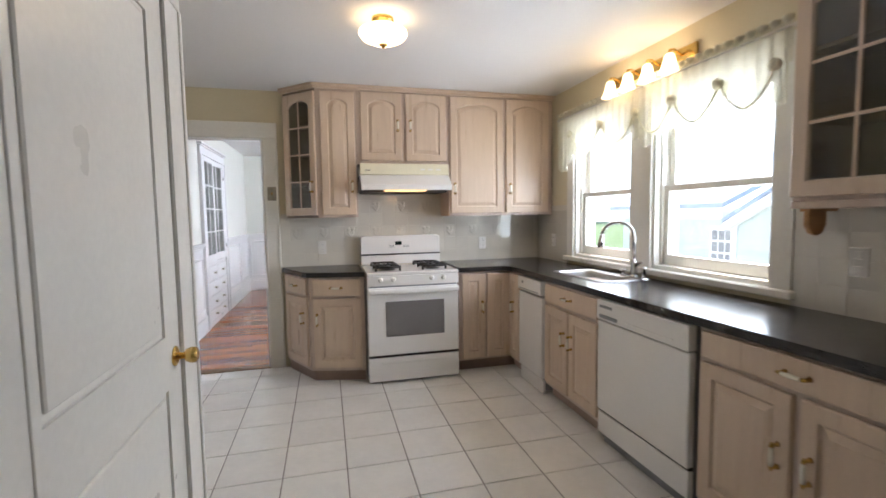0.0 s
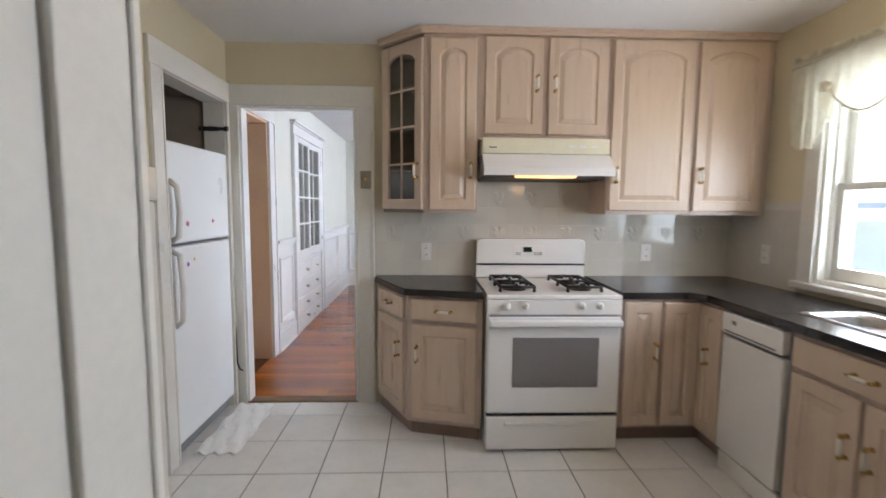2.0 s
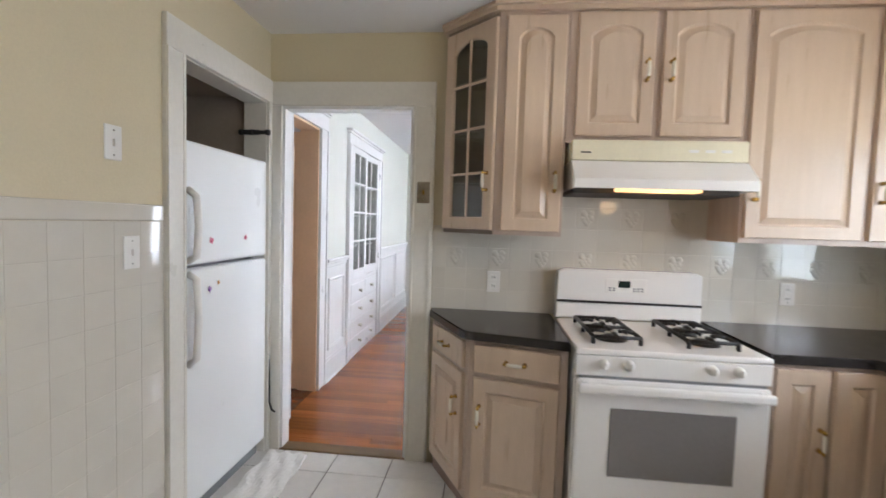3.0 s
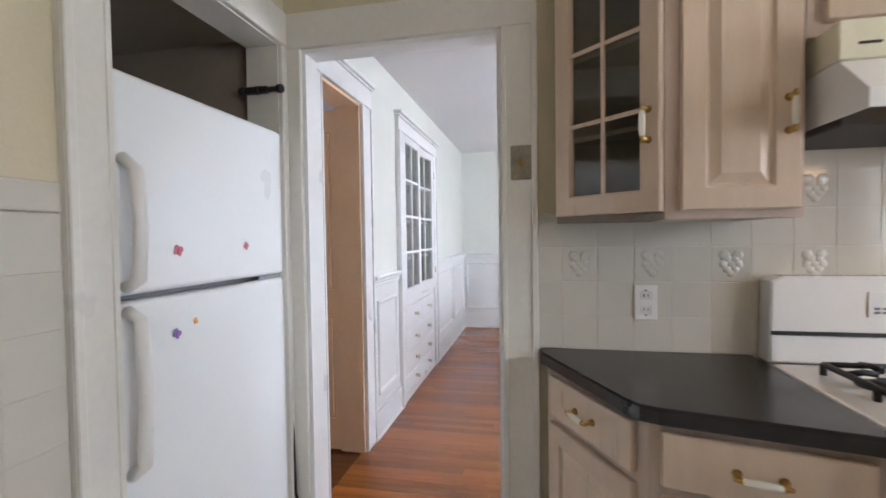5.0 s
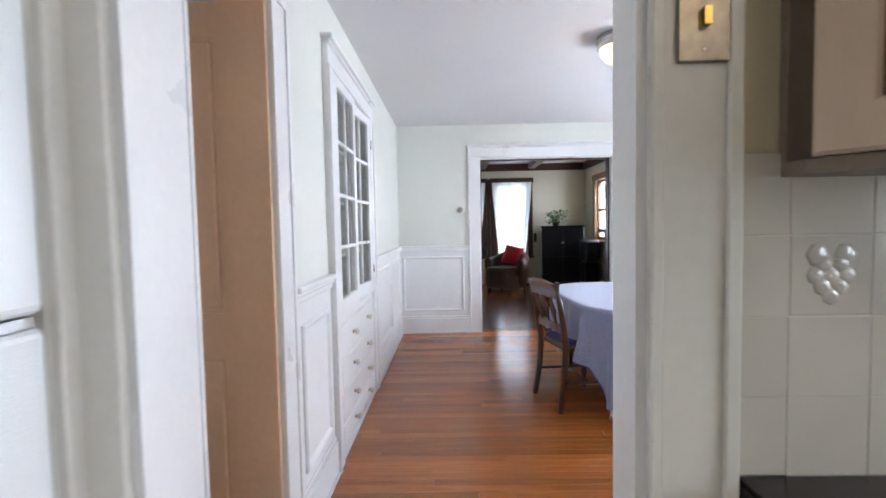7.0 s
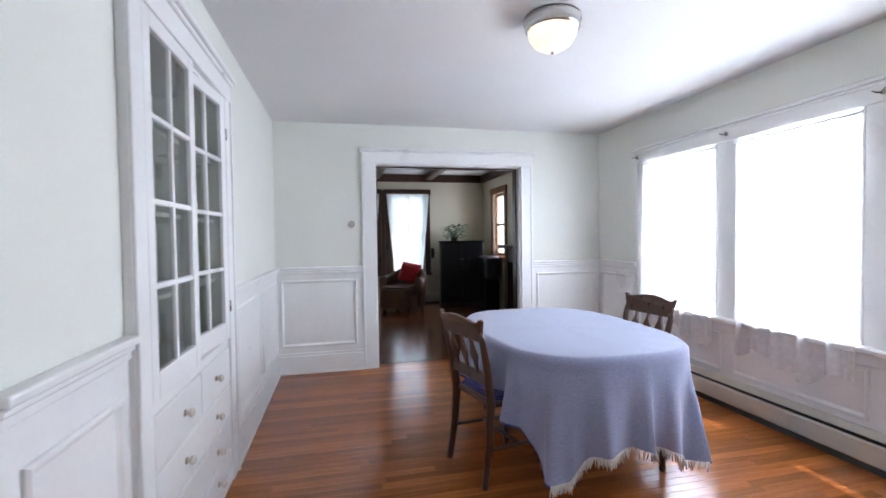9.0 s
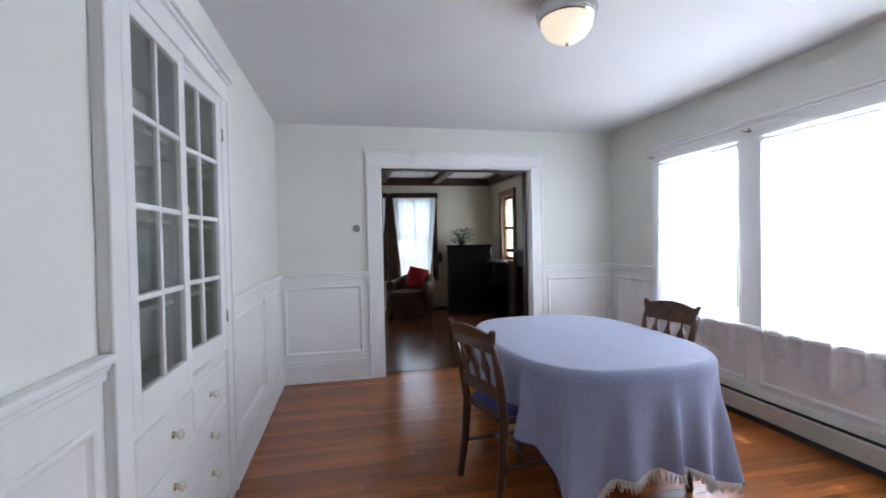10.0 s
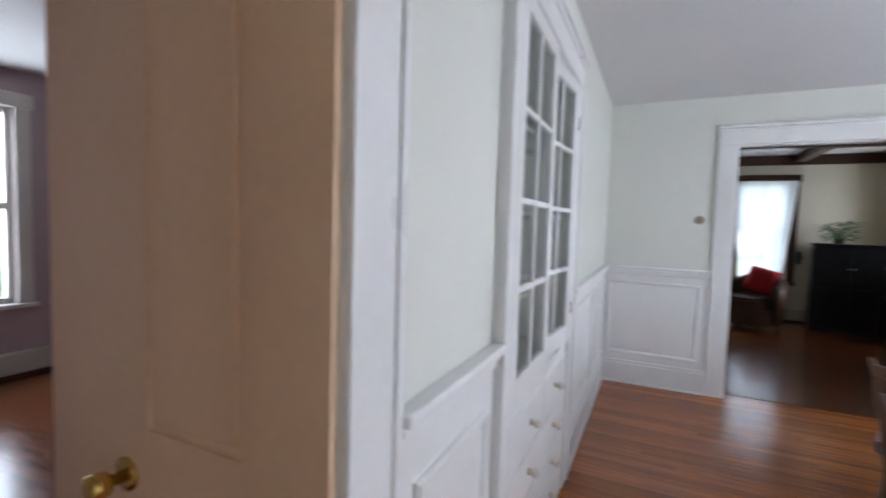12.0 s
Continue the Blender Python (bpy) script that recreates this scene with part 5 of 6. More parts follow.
for a, b, ajar in ((B0 + 0.004, 6.38, 0), (6.387, B1 - 0.004, 1)):
    w = b - a
    if ajar:
        at = pose(0.0, b, 0.803, 0, 0, -5)
        o = -w
    else:
        at = pose(0.0, a, 0.803)
        o = 0.0
    bm = bmesh.new()
    h = BT - 0.806
    box(bm, 0, 0.028, o, o + 0.062, 0, h, 0.003)
    box(bm, 0, 0.028, o + w - 0.062, o + w, 0, h, 0.003)
    box(bm, 0, 0.028, o + 0.062, o + w - 0.062, 0, 0.095, 0.003)
    box(bm, 0, 0.028, o + 0.062, o + w - 0.062, h - 0.06, h, 0.003)
    leaf = part("glazed_door", bm, PAINT_WHITE, bi, "white glazed door standing slightly ajar" if ajar else "", at)
    mb = bmesh.new()
    c = o + w / 2
    box(mb, 0.006, 0.024, c - 0.010, c + 0.010, 0.095, h - 0.06, 0.003)
    for k in range(1, 4):
        zz = 0.095 + (h - 0.155) * k / 4
        box(mb, 0.006, 0.024, o + 0.062, c - 0.010, zz - 0.010, zz + 0.010, 0.003)
        box(mb, 0.006, 0.024, c + 0.010, o + w - 0.062, zz - 0.010, zz + 0.010, 0.003)
    part("muntins", mb, PAINT_WHITE, leaf)
    for k in range(4):
        za, zb = 0.095 + (h - 0.155) * k / 4, 0.095 + (h - 0.155) * (k + 1) / 4
        for ya, yb in ((o + 0.06, c), (c, o + w - 0.06)):
            pn = part("pane", block(0.009, 0.012, ya, yb, za, zb), CABINET_GLASS, leaf)
    if ajar:
        china_knob(leaf, o + 0.03, 0.70, 0.028)
        for zz in (0.18, h - 0.2):
            part("hinge", tube([(0.03, o + w + 0.004, zz - 0.03), (0.03, o + w + 0.004, zz + 0.03)], 0.006, 8), CHROME, leaf)

# ---- dining room things ----
dl = thing("ceiling_light", pose(0.545, 6.45, DC) @ Matrix.Diagonal((0.88, 0.88, 0.97, 1)), "nickel ceiling light with a lit alabaster bowl", "ceiling light")
part("rim", lathe([(0.165, 0), (0.172, -0.03), (0.158, -0.046), (0.163, -0.064), (0.142, -0.075)], 28), CHROME, dl)
s_ = part("bowl", lathe([(0.147, -0.07), (0.138, -0.11), (0.11, -0.15), (0.06, -0.178), (0.015, -0.186)], 28), BOWL_GLASS, dl, "lit alabaster glass bowl")
s_.visible_shadow = False
part("finial", lathe([(0.012, -0.185), (0.012, -0.194), (0.005, -0.202)], 10), CHROME, dl)
bulb("dining_bulb", 0.545, 6.45, DC - 0.10, 1.8, 0.08, (1.0, 0.80, 0.55))

th = thing("thermostat", on_wall("-y", -0.463, DF, 1.493), "round silver thermostat on the sage wall", "thermostat")
part("base", lathe([(0.042, 0), (0.042, 0.012), (0.036, 0.016)], 20, None, (0, 0, 0), Matrix.Rotation(radians(90), 4, "X")), PLASTIC, th)
part("dial", lathe([(0.034, 0.016), (0.034, 0.03), (0.026, 0.034)], 20, None, (0, 0, 0), Matrix.Rotation(radians(90), 4, "X")), NICKEL, th, "silver dial")

ht = thing("baseboard_heater", pose(DR - 0.009, 0, 0), "beige enamel baseboard heater along the window wall", "heater")
H0, H1 = 4.5, 8.82
part("back", block(-0.008, 0, H0, H1, 0.03, 0.222), HEATER_DARK, ht)
# solid dark block drawn for the shade below the cover
part("toe_gap", block(-0.045, 0, H0, H1, 0.0, 0.045), HEATER_DARK, ht, "dark block for the shade under the cover")
part("fins", block(-0.05, -0.008, H0 + 0.02, H1 - 0.02, 0.06, 0.16), HEATER_DARK, ht, "dark fins in the slot")
hc = prism([(0, 0), (0.052, 0.0), (0.058, 0.012), (0.062, 0.115), (0.05, 0.125), (0.0465, 0.115), (0.05, 0.015), (0, 0.01)], -H1, -H0)
part("front_cover", hc, HEATER, ht, "", pose(0, 0, 0.045, 0, 0, 180))
part("top_cover", prism([(0, 0.0), (0.03, 0.0), (0.052, -0.03), (0.056, -0.028), (0.034, 0.008), (0, 0.008)], -H1, -H0), HEATER, ht, "", pose(0, 0, 0.222, 0, 0, 180))
for yy in (H0, H1 - 0.05):
    part("end_cap", block(-0.066, 0, yy, yy + 0.05, 0.0, 0.23, 0.004), HEATER, ht)


def curtain(name, x, y0, y1, top, low, seed, label, material=SHEER):
    ob = thing(name, pose(x, 0, 0), label, "curtain", "sheer curtains")
    n, rows = 90, 22
    rr = random.Random(seed)
    ph = [rr.random() * 6.28 for _ in range(4)]
    bm = bmesh.new()
    grid = []
    for j in range(rows + 1):
        v = j / rows
        row = []
        for i in range(n + 1):
            u = i / n
            yy = y0 + (y1 - y0) * u + 0.018 * v * math.sin(7 * u + ph[0])
            d = 0.006 + 0.016 * v
            xx = d * (math.sin(u * 34 + ph[1]) + 0.6 * math.sin(u * 61 + ph[2] + v)) - 0.02 * v
            zl = low + 0.05 * math.sin(u * 9 + ph[3]) + 0.02 * math.sin(u * 23 + ph[0])
            row.append(bm.verts.new((xx, yy, top + (zl - top) * v)))
        grid.append(row)
    for j in range(rows):
        for i in range(n):
            f = bm.faces.new((grid[j][i], grid[j][i + 1], grid[j + 1][i + 1], grid[j + 1][i]))
            f.smooth = True
    part("cloth", bm, material, ob)
    part("rod", tube([(0, y0 - 0.01, top), (0, y1 + 0.01, top)], 0.006, 8), PAINT_WHITE, ob)
    part("header", block(-0.003, 0.003, y0, y1, top - 0.012, top + 0.02), SHEER, ob)
    return ob


for k, (a, b) in enumerate(D_WIN):
    curtain("curtain", DR - 0.045, a - 0.03, b + 0.015, 2.015, 0.45 if k else 0.49, 11 + k, "white sheer curtain hanging over a window sill")
for yy in (8.17, 7.11, 6.09, 5.08):
    br = thing("curtain_bracket", pose(DR - 0.025, yy, 2.10), "small nickel curtain rod bracket on the head casing", "bracket", "curtain brackets")
    part("base", lathe([(0.014, 0), (0.014, 0.004)], 12, None, (0, 0, 0), Matrix.Rotation(radians(-90), 4, "Y")), NICKEL, br)
    for s in (-1, 1):
        part("hook", tube([(0, 0.01 * s, 0), (-0.03, 0.02 * s, 0.002), (-0.04, 0.03 * s, 0.012)], 0.004, 6), NICKEL, br)

# table
TX, TY, TZ = 0.845, 6.97, 0.735
tb = thing("dining_table", pose(TX, TY, 0), "dark maple dining table with turned legs under a cloth", "table")


def oval(a, b, n, p=3.1):
    out = []
    for k in range(n):
        t_ = 2 * math.pi * k / n
        c, s = math.cos(t_), math.sin(t_)
        out.append((a * math.copysign(abs(c) ** (2 / p), c), b * math.copysign(abs(s) ** (2 / p), s)))
    return out


part("tabletop", slab(oval(0.535, 0.755, 40), TZ - 0.03, TZ, None, 0.005), WALNUT, tb)
part("apron", slab(oval(0.44, 0.62, 32), TZ - 0.12, TZ - 0.031), WALNUT, tb)
for sx in (-1, 1):
    for sy in (-1, 1):
        part("leg", lathe([(0.016, 0), (0.02, 0.02), (0.016, 0.06), (0.022, 0.14), (0.032, 0.24), (0.036, 0.28), (0.024, 0.31), (0.034, 0.33), (0.036, 0.36), (0.024, 0.385), (0.032, 0.42), (0.036, 0.56), (0.036, 0.705)], 14, None, (sx * 0.34, sy * 0.56, 0)), WALNUT, tb)

tcl = thing("tablecloth", pose(TX, TY, TZ + 0.003), "blue waffle-weave tablecloth with white fringe, hanging to the seats", "tablecloth")
cb = bmesh.new()
NA = 360
CA, CB = 0.87, 1.25
edge = oval(0.55, 0.77, NA)
rings = []
tips = []


def folds(d):
    """Hanging folds along the edge's length d: rounded crests, sharper valleys."""
    w = math.sin(d * 30.0 + 1.3 * math.sin(d * 5.3)) + 0.35 * math.sin(d * 53.0 + 2.0)
    return 0.75 * w + 0.35 * abs(w)


length, along = 0.0, []
for k in range(NA):
    along.append(length)
    length += math.hypot(edge[(k + 1) % NA][0] - edge[k][0], edge[(k + 1) % NA][1] - edge[k][1])
for f_ in (0.0, 0.3, 0.6, 0.85, 0.97, 1.0):
    rings.append([cb.verts.new((x * f_, y * f_, 0.0)) for x, y in edge] if f_ > 0 else None)
HR = 16
for j in range(1, HR + 1):
    v = j / HR
    ring = []
    for k, (x, y) in enumerate(edge):
        nx, ny = math.copysign((abs(x) / 0.55) ** 2.1 / 0.55, x), math.copysign((abs(y) / 0.77) ** 2.1 / 0.77, y)
        q = math.hypot(nx, ny)
        nx, ny = nx / q, ny / q
        drop = min((CA - abs(x)) / max(abs(nx), 1e-3), (CB - abs(y)) / max(abs(ny), 1e-3))
        corner = min(1.0, 2.2 * abs(nx * ny))
        d = along[k]
        drop = min(drop, 0.60) * (1.0 + 0.02 * math.sin(d * 9))
        sag = v * drop
        out = 0.02 * math.sin(min(1, sag / 0.03) * math.pi / 2) + v ** 1.3 * (0.046 + 0.022 * corner) * folds(d) * min(1, v * 2) + 0.01 * corner * v
        z = -max(0, sag - 0.008) if sag > 0.008 else -sag * 0.3
        ring.append(cb.verts.new((x + nx * out, y + ny * out, z)))
    rings.append(ring)
    if j == HR:
        tips = [v_.co.copy() for v_ in ring]
centre = cb.verts.new((0, 0, 0))
for k in range(NA):
    cb.faces.new((centre, rings[1][k], rings[1][(k + 1) % NA]))
for a, b in zip(rings[1:], rings[2:]):
    for k in range(NA):
        f = cb.faces.new((a[k], b[k], b[(k + 1) % NA], a[(k + 1) % NA]))
        f.smooth = True
for v_ in cb.verts:
    if abs(v_.co.z) < 1e-6:
        v_.co.z += 0.0012 * math.sin(v_.co.x * 31) * math.sin(v_.co.y * 23) + (0.006 * math.exp(-((v_.co.x - 0.05) ** 2 + (v_.co.y + 0.1) ** 2) / 0.004))
bmesh.ops.recalc_face_normals(cb, faces=cb.faces[:])
part("cloth", cb, CLOTH, tcl)
hems, frg = (bmesh.new(), bmesh.new()), bmesh.new()
rr = random.Random(8)
for k in range(NA):
    a, b = tips[k], tips[(k + 1) % NA]
    side = (CA - abs(edge[k][0])) / max(0.05, abs(edge[k][0]) ** 2.1 / 0.157) < (CB - abs(edge[k][1])) / max(0.05, abs(edge[k][1]) ** 2.1 / 0.445)
    if side:
        o = Vector((0, 0, -0.012))
        hem = hems[0 if a.x < 0 else 1]
        hem.faces.new([hem.verts.new(q) for q in (a, b, b + o, a + o)])
    else:
        for m in range(3):
            p = a.lerp(b, m / 3)
            q = p + Vector((rr.uniform(-0.012, 0.012), rr.uniform(-0.012, 0.012), -0.038 - rr.random() * 0.02))
            tube([p, p.lerp(q, 0.5) + Vector((rr.uniform(-0.004, 0.004), 0, 0)), q], [0.003, 0.0035, 0.0015], 4, frg)
for hem in hems:
    part("hem", hem, CLOTH_HEM, tcl, "deep blue woven hem")
tagged(part("fringe", frg, FRINGE, tcl, "off-white knotted fringe"), kind="stuff")


def chair(at):
    """Front faces -y; seat centre at the origin."""
    c = thing("dining_chair", at, "dark maple dining chair with carved crest rail and diamond spindles", "chair", "chairs at the table")
    bm = slab([(-0.20, 0.19), (-0.225, -0.12), (-0.20, -0.20), (0.20, -0.20), (0.225, -0.12), (0.20, 0.19)], 0.425, 0.452, None, 0.008)
    part("seat", bm, WALNUT, c)
    part("cushion", slab([(-0.18, 0.16), (-0.20, -0.12), (-0.17, -0.18), (0.17, -0.18), (0.20, -0.12), (0.18, 0.16)], 0.4525, 0.475, None, 0.012), CLOTH_HEM, c, "dark blue seat pad")
    for s in (-1, 1):
        part("front_leg", lathe([(0.014, 0), (0.018, 0.03), (0.015, 0.06), (0.024, 0.16), (0.016, 0.22), (0.026, 0.25), (0.022, 0.30), (0.025, 0.425)], 12, None, (s * 0.185, -0.17, 0)), WALNUT, c)
        part("back_post", tube([(s * 0.20, 0.235, 0), (s * 0.195, 0.20, 0.22), (s * 0.19, 0.185, 0.44), (s * 0.20, 0.215, 0.66), (s * 0.208, 0.245, 0.79), (s * 0.21, 0.26, 0.85)], [0.019, 0.022, 0.025, 0.022, 0.018, 0.008], 10), WALNUT, c)
        part("side_stretcher", tube([(s * 0.185, -0.17, 0.18), (s * 0.195, 0.20, 0.20)], 0.011, 8), WALNUT, c)
    part("cross_stretcher", tube([(-0.19, 0.0, 0.19), (0.19, 0.0, 0.19)], 0.011, 8), WALNUT, c)
    pts = [(-0.205, 0.785), (0.205, 0.785), (0.216, 0.84), (0.236, 0.905), (0.222, 0.912), (0.20, 0.893)]
    pts += [(0.17 - 0.34 * k / 12, 0.893 + 0.022 * math.sin(math.pi * k / 12)) for k in range(13)]
    pts += [(-0.20, 0.893), (-0.222, 0.912), (-0.236, 0.905), (-0.216, 0.84)]
    crest = prism(pts, -0.012, 0.012, None, 0.003)
    for v in crest.verts:
        v.co.y += 0.245 + 0.03 * (1 - (v.co.x / 0.215) ** 2) * 0.8 + (v.co.z - 0.79) * 0.2
    part("crest_rail", crest, WALNUT, c)
    low = prism([(-0.2, 0.545), (0.2, 0.545), (0.2, 0.61), (-0.2, 0.61)], -0.01, 0.01, None, 0.003)
    for v in low.verts:
        v.co.y += 0.205
    part("lower_rail", low, WALNUT, c)
    for x in (-0.11, 0, 0.11):
        sp = prism([(x - 0.008, 0.60), (x + 0.008, 0.60), (x + 0.012, 0.65), (x + 0.034, 0.70), (x + 0.012, 0.75), (x + 0.008, 0.80), (x - 0.008, 0.80), (x - 0.012, 0.75), (x - 0.034, 0.70), (x - 0.012, 0.65)], -0.007, 0.007)
        for v in sp.verts:
            v.co.y += 0.215 + (v.co.z - 0.6) * 0.22
        part("spindle", sp, WALNUT, c)
    return c


ch = chair(pose(0.33, 6.73, 0, 0, 0, 104))
c2 = copy_thing(ch, pose(1.30, 6.98, -0.0, 0, 0, -84))
c2["label"] = "dark maple dining chair drawn up near the windows"

# ---- living room ----
beams = thing("ceiling_beams", pose(0, 0, LC), "dark stained ceiling beams and crown", "ceiling beam", kind="structure")
for x in (-1.9, -0.9, 0.12, 1.18):
    part("beam", block(x - 0.07, x + 0.07, DF + 0.16, LF, -0.11, 0, 0.008), DARK_TRIM, beams)
for yy in (9.7, 11.5):
    part("beam", block(-2.5, DR, yy - 0.07, yy + 0.07, -0.108, -0.002, 0.008), DARK_TRIM, beams)
part("crown", block(-2.5, DR + 0.02, LF - 0.07, LF, -0.15, 0, 0.012), DARK_TRIM, beams)
part("crown", block(DR - 0.06, DR + 0.02, DF + 0.16, LF - 0.07, -0.15, 0, 0.012), DARK_TRIM, beams)


def dark_window(name, side, along, off, w, z0, z1, label, material):
    ob = thing(name, on_wall(side, along, off), label, "window", kind="structure")
    for s in (-1, 1):
        a, b = sorted((s * w / 2, s * (w / 2 + 0.11)))
        part("casing_leg", block(a, b, -0.025, 0, z0, z1, 0.004), material, ob)
    part("casing_head", block(-w / 2 - 0.13, w / 2 + 0.13, -0.035, 0, z1, z1 + 0.12, 0.006), material, ob)
    part("window_sill", block(-w / 2 - 0.13, w / 2 + 0.13, -0.06, 0.05, z0 - 0.04, z0, 0.006), material, ob)
    bm = bmesh.new()
    m = (z0 + z1) / 2
    for s in (-1, 1):
        a, b = sorted((s * w / 2, s * (w / 2 - 0.05)))
        box(bm, a, b, 0.04, 0.09, z0, z1)
    for zz in (z0, m - 0.025, z1 - 0.05):
        box(bm, -w / 2 + 0.05, w / 2 - 0.05, 0.04, 0.09, zz, zz + 0.05)
    part("sash", bm, material, ob)
    p = part("pane", block(-w / 2 + 0.05, w / 2 - 0.05, 0.062, 0.065, z0, z1), WINDOW_GLASS, ob)
    p.visible_shadow = False


dark_window("window_6", "-y", 0.75, LF, 0.70, 0.62, 2.2, "dark framed living room window", DARK_TRIM)
dark_window("window_7", "-y", -0.25, LF, 0.70, 0.62, 2.2, "dark framed living room window", DARK_TRIM)
dark_window("window_8", "-x", 12.31, DR + 0.02, 0.62, 0.98, 2.16, "reddish wood framed living room window", MAHOGANY)
dark_window("window_9", "+x", 5.95, -5.65, 0.90, 0.62, 2.25, "pale framed side room window", PAINT_CREAM)
structure("window_pier", block(0.212, 0.288, LF - 0.022, LF, 0.0, 2.3), DARK_TRIM, "dark wood pier between the windows", "trim")
for cx, flip, seed in ((0.75, 1, 31), (-0.25, -1, 32)):
    ob = thing("curtain", pose(cx, LF - 0.07, 0), "white tied-back sheer curtain in the living room", "curtain", "sheer curtains")
    for s in (-1, 1):
        bm = bmesh.new()
        grid = []
        for j in range(19):
            v = j / 18
            row = []
            for i in range(25):
                u = i / 24
                rim = 0.43 - 0.15 * v ** 1.2
                row.append(bm.verts.new((s * (rim - (rim + 0.03) * u), s * 0.008 - 0.012 + 0.014 * (0.4 + 0.6 * v) * math.sin(u * 27 + s + v), 2.22 - 1.62 * v)))
            grid.append(row)
        for j in range(18):
            for i in range(24):
                f = bm.faces.new((grid[j][i], grid[j][i + 1], grid[j + 1][i + 1], grid[j + 1][i]))
                f.smooth = True
        part("cloth", bm, SHEER_DENSE, ob)
    part("rod", tube([(-0.45, 0, 2.23), (0.45, 0, 2.23)], 0.01, 8), DARK_TRIM, ob)

ac = thing("armchair", pose(0.52, 12.42, 0, 0, 0, -38) @ Matrix.Scale(1.1, 4), "brown leather tub armchair with a wrapped back", "armchair")
bm = bmesh.new()
pr = []
for k in range(21):
    a = radians(-20 + 220 * k / 20)
    h = 0.58 + 0.16 * max(0, math.sin(a)) ** 2
    ci, co = 0.29, 0.40
    pr.append([bm.verts.new((r * math.cos(a), r * math.sin(a) * 0.95, z)) for r, z in ((co - 0.03, 0.12), (co + 0.01, h - 0.04), (co - 0.03, h), (ci + 0.03, h), (ci, h - 0.04), (ci, 0.30), (ci, 0.12))])
for a, b in zip(pr, pr[1:]):
    for k in range(7):
        f = bm.faces.new((a[k], a[(k + 1) % 7], b[(k + 1) % 7], b[k]))
        f.smooth = True
bm.faces.new(pr[0])
bm.faces.new(list(reversed(pr[-1])))
bmesh.ops.recalc_face_normals(bm, faces=bm.faces[:])
part("shell", bm, LEATHER, ac)
part("seat_cushion", slab(oval(0.29, 0.33, 24), 0.28, 0.43, None, 0.03), LEATHER, ac, "", pose(0, -0.07, 0))
part("base", slab(oval(0.33, 0.33, 24), 0.08, 0.28), LEATHER, ac, "", pose(0, -0.03, 0))
for sx in (-0.24, 0.24):
    for sy in (-0.24, 0.22):
        part("foot", tube([(sx, sy, 0), (sx, sy, 0.12)], [0.014, 0.02], 8), DARK_TRIM, ac)
bm = bmesh.new()
bmesh.ops.create_cube(bm, size=1)
bmesh.ops.subdivide_edges(bm, edges=bm.edges[:], cuts=6, use_grid_fill=True)
for v in bm.verts:
    x, y, z = v.co * 2
    e = max(0, 1 - x ** 4) ** 0.5 * max(0, 1 - z ** 4) ** 0.5
    v.co = Vector((x * 0.19, y * (0.02 + 0.06 * e), z * 0.18))
for f in bm.faces:
    f.smooth = True
solid("cushion", bm, RED_CLOTH, "red square cushion leaning in the armchair", "cushion", at=pose(0.67, 12.58, 0.69, -18, 12, -30))

en = thing("entertainment_cabinet", pose(1.70, 12.62, 0, 0, 0, -10), "black lacquer cabinet with two rows of doors", "cabinet")
part("body", block(-0.42, 0.42, 0, 0.45, 0.04, 1.24, 0.008), LACQUER, en)
part("top", block(-0.44, 0.44, -0.02, 0.46, 1.24, 1.27, 0.006), LACQUER, en)
part("base", block(-0.43, 0.43, -0.01, 0.45, 0, 0.05), LACQUER, en)
for x in (-0.205, 0.205):
    d = part("upper_door", block(x - 0.198, x + 0.198, -0.018, 0, 0.66, 1.22, 0.006), LACQUER, en)
    part("knob", lathe([(0.008, 0), (0.014, 0.015), (0.008, 0.022)], 10, None, (x * 0.12, -0.018, 0.92), Matrix.Rotation(radians(90), 4, "X")), CHROME, d)
    part("lower_door", block(x - 0.198, x + 0.198, -0.018, 0, 0.08, 0.64, 0.006), LACQUER, en)
tv = thing("television", pose(2.14, 12.35, 0), "rounded blue-black television on a dark stand", "television")
part("stand", block(-0.13, 0.15, -0.2, 0.2, 0, 0.55, 0.01), LACQUER, tv)
part("case", block(-0.14, 0.16, -0.24, 0.24, 0.55, 0.98, 0.06, 3), BLUE_PLASTIC, tv)
pl = thing("house_plant", pose(1.60, 12.82, 1.27), "leafy green house plant on the black cabinet", "plant")
part("pot", lathe([(0.06, 0), (0.075, 0.08), (0.08, 0.085)], 14), DARK_TRIM, pl)
lf = bmesh.new()
rr = random.Random(4)
for k in range(220):
    a, r, z = rr.random() * 6.28, 0.03 + 0.22 * rr.random(), 0.05 + 0.25 * rr.random()
    p = Vector((r * math.cos(a), r * math.sin(a), z))
    d = Vector((math.cos(a), math.sin(a), rr.uniform(-0.5, 0.6))).normalized() * rr.uniform(0.05, 0.09)
    s = d.cross(Vector((0, 0, 1))).normalized() * 0.032
    vs = [lf.verts.new(q) for q in (p, p + d * 0.5 + s, p + d, p + d * 0.5 - s)]
    lf.faces.new(vs)
    if k % 4 == 0:
        tube([(0, 0, 0.06), p * 0.6 + Vector((0, 0, 0.06)), p], 0.003, 4, lf)
tagged(part("foliage", lf, LEAF, pl), kind="stuff")
sc = thing("wall_sconce", on_wall("-y", 1.26, LF, 1.02), "small black iron wall sconce", "sconce")
part("back_plate", block(-0.03, 0.03, -0.012, 0, -0.10, 0.10, 0.005), BLACK, sc)
part("arm", tube([(0, -0.01, -0.05), (0, -0.07, -0.07), (0, -0.09, -0.02)], 0.007, 8), BLACK, sc)
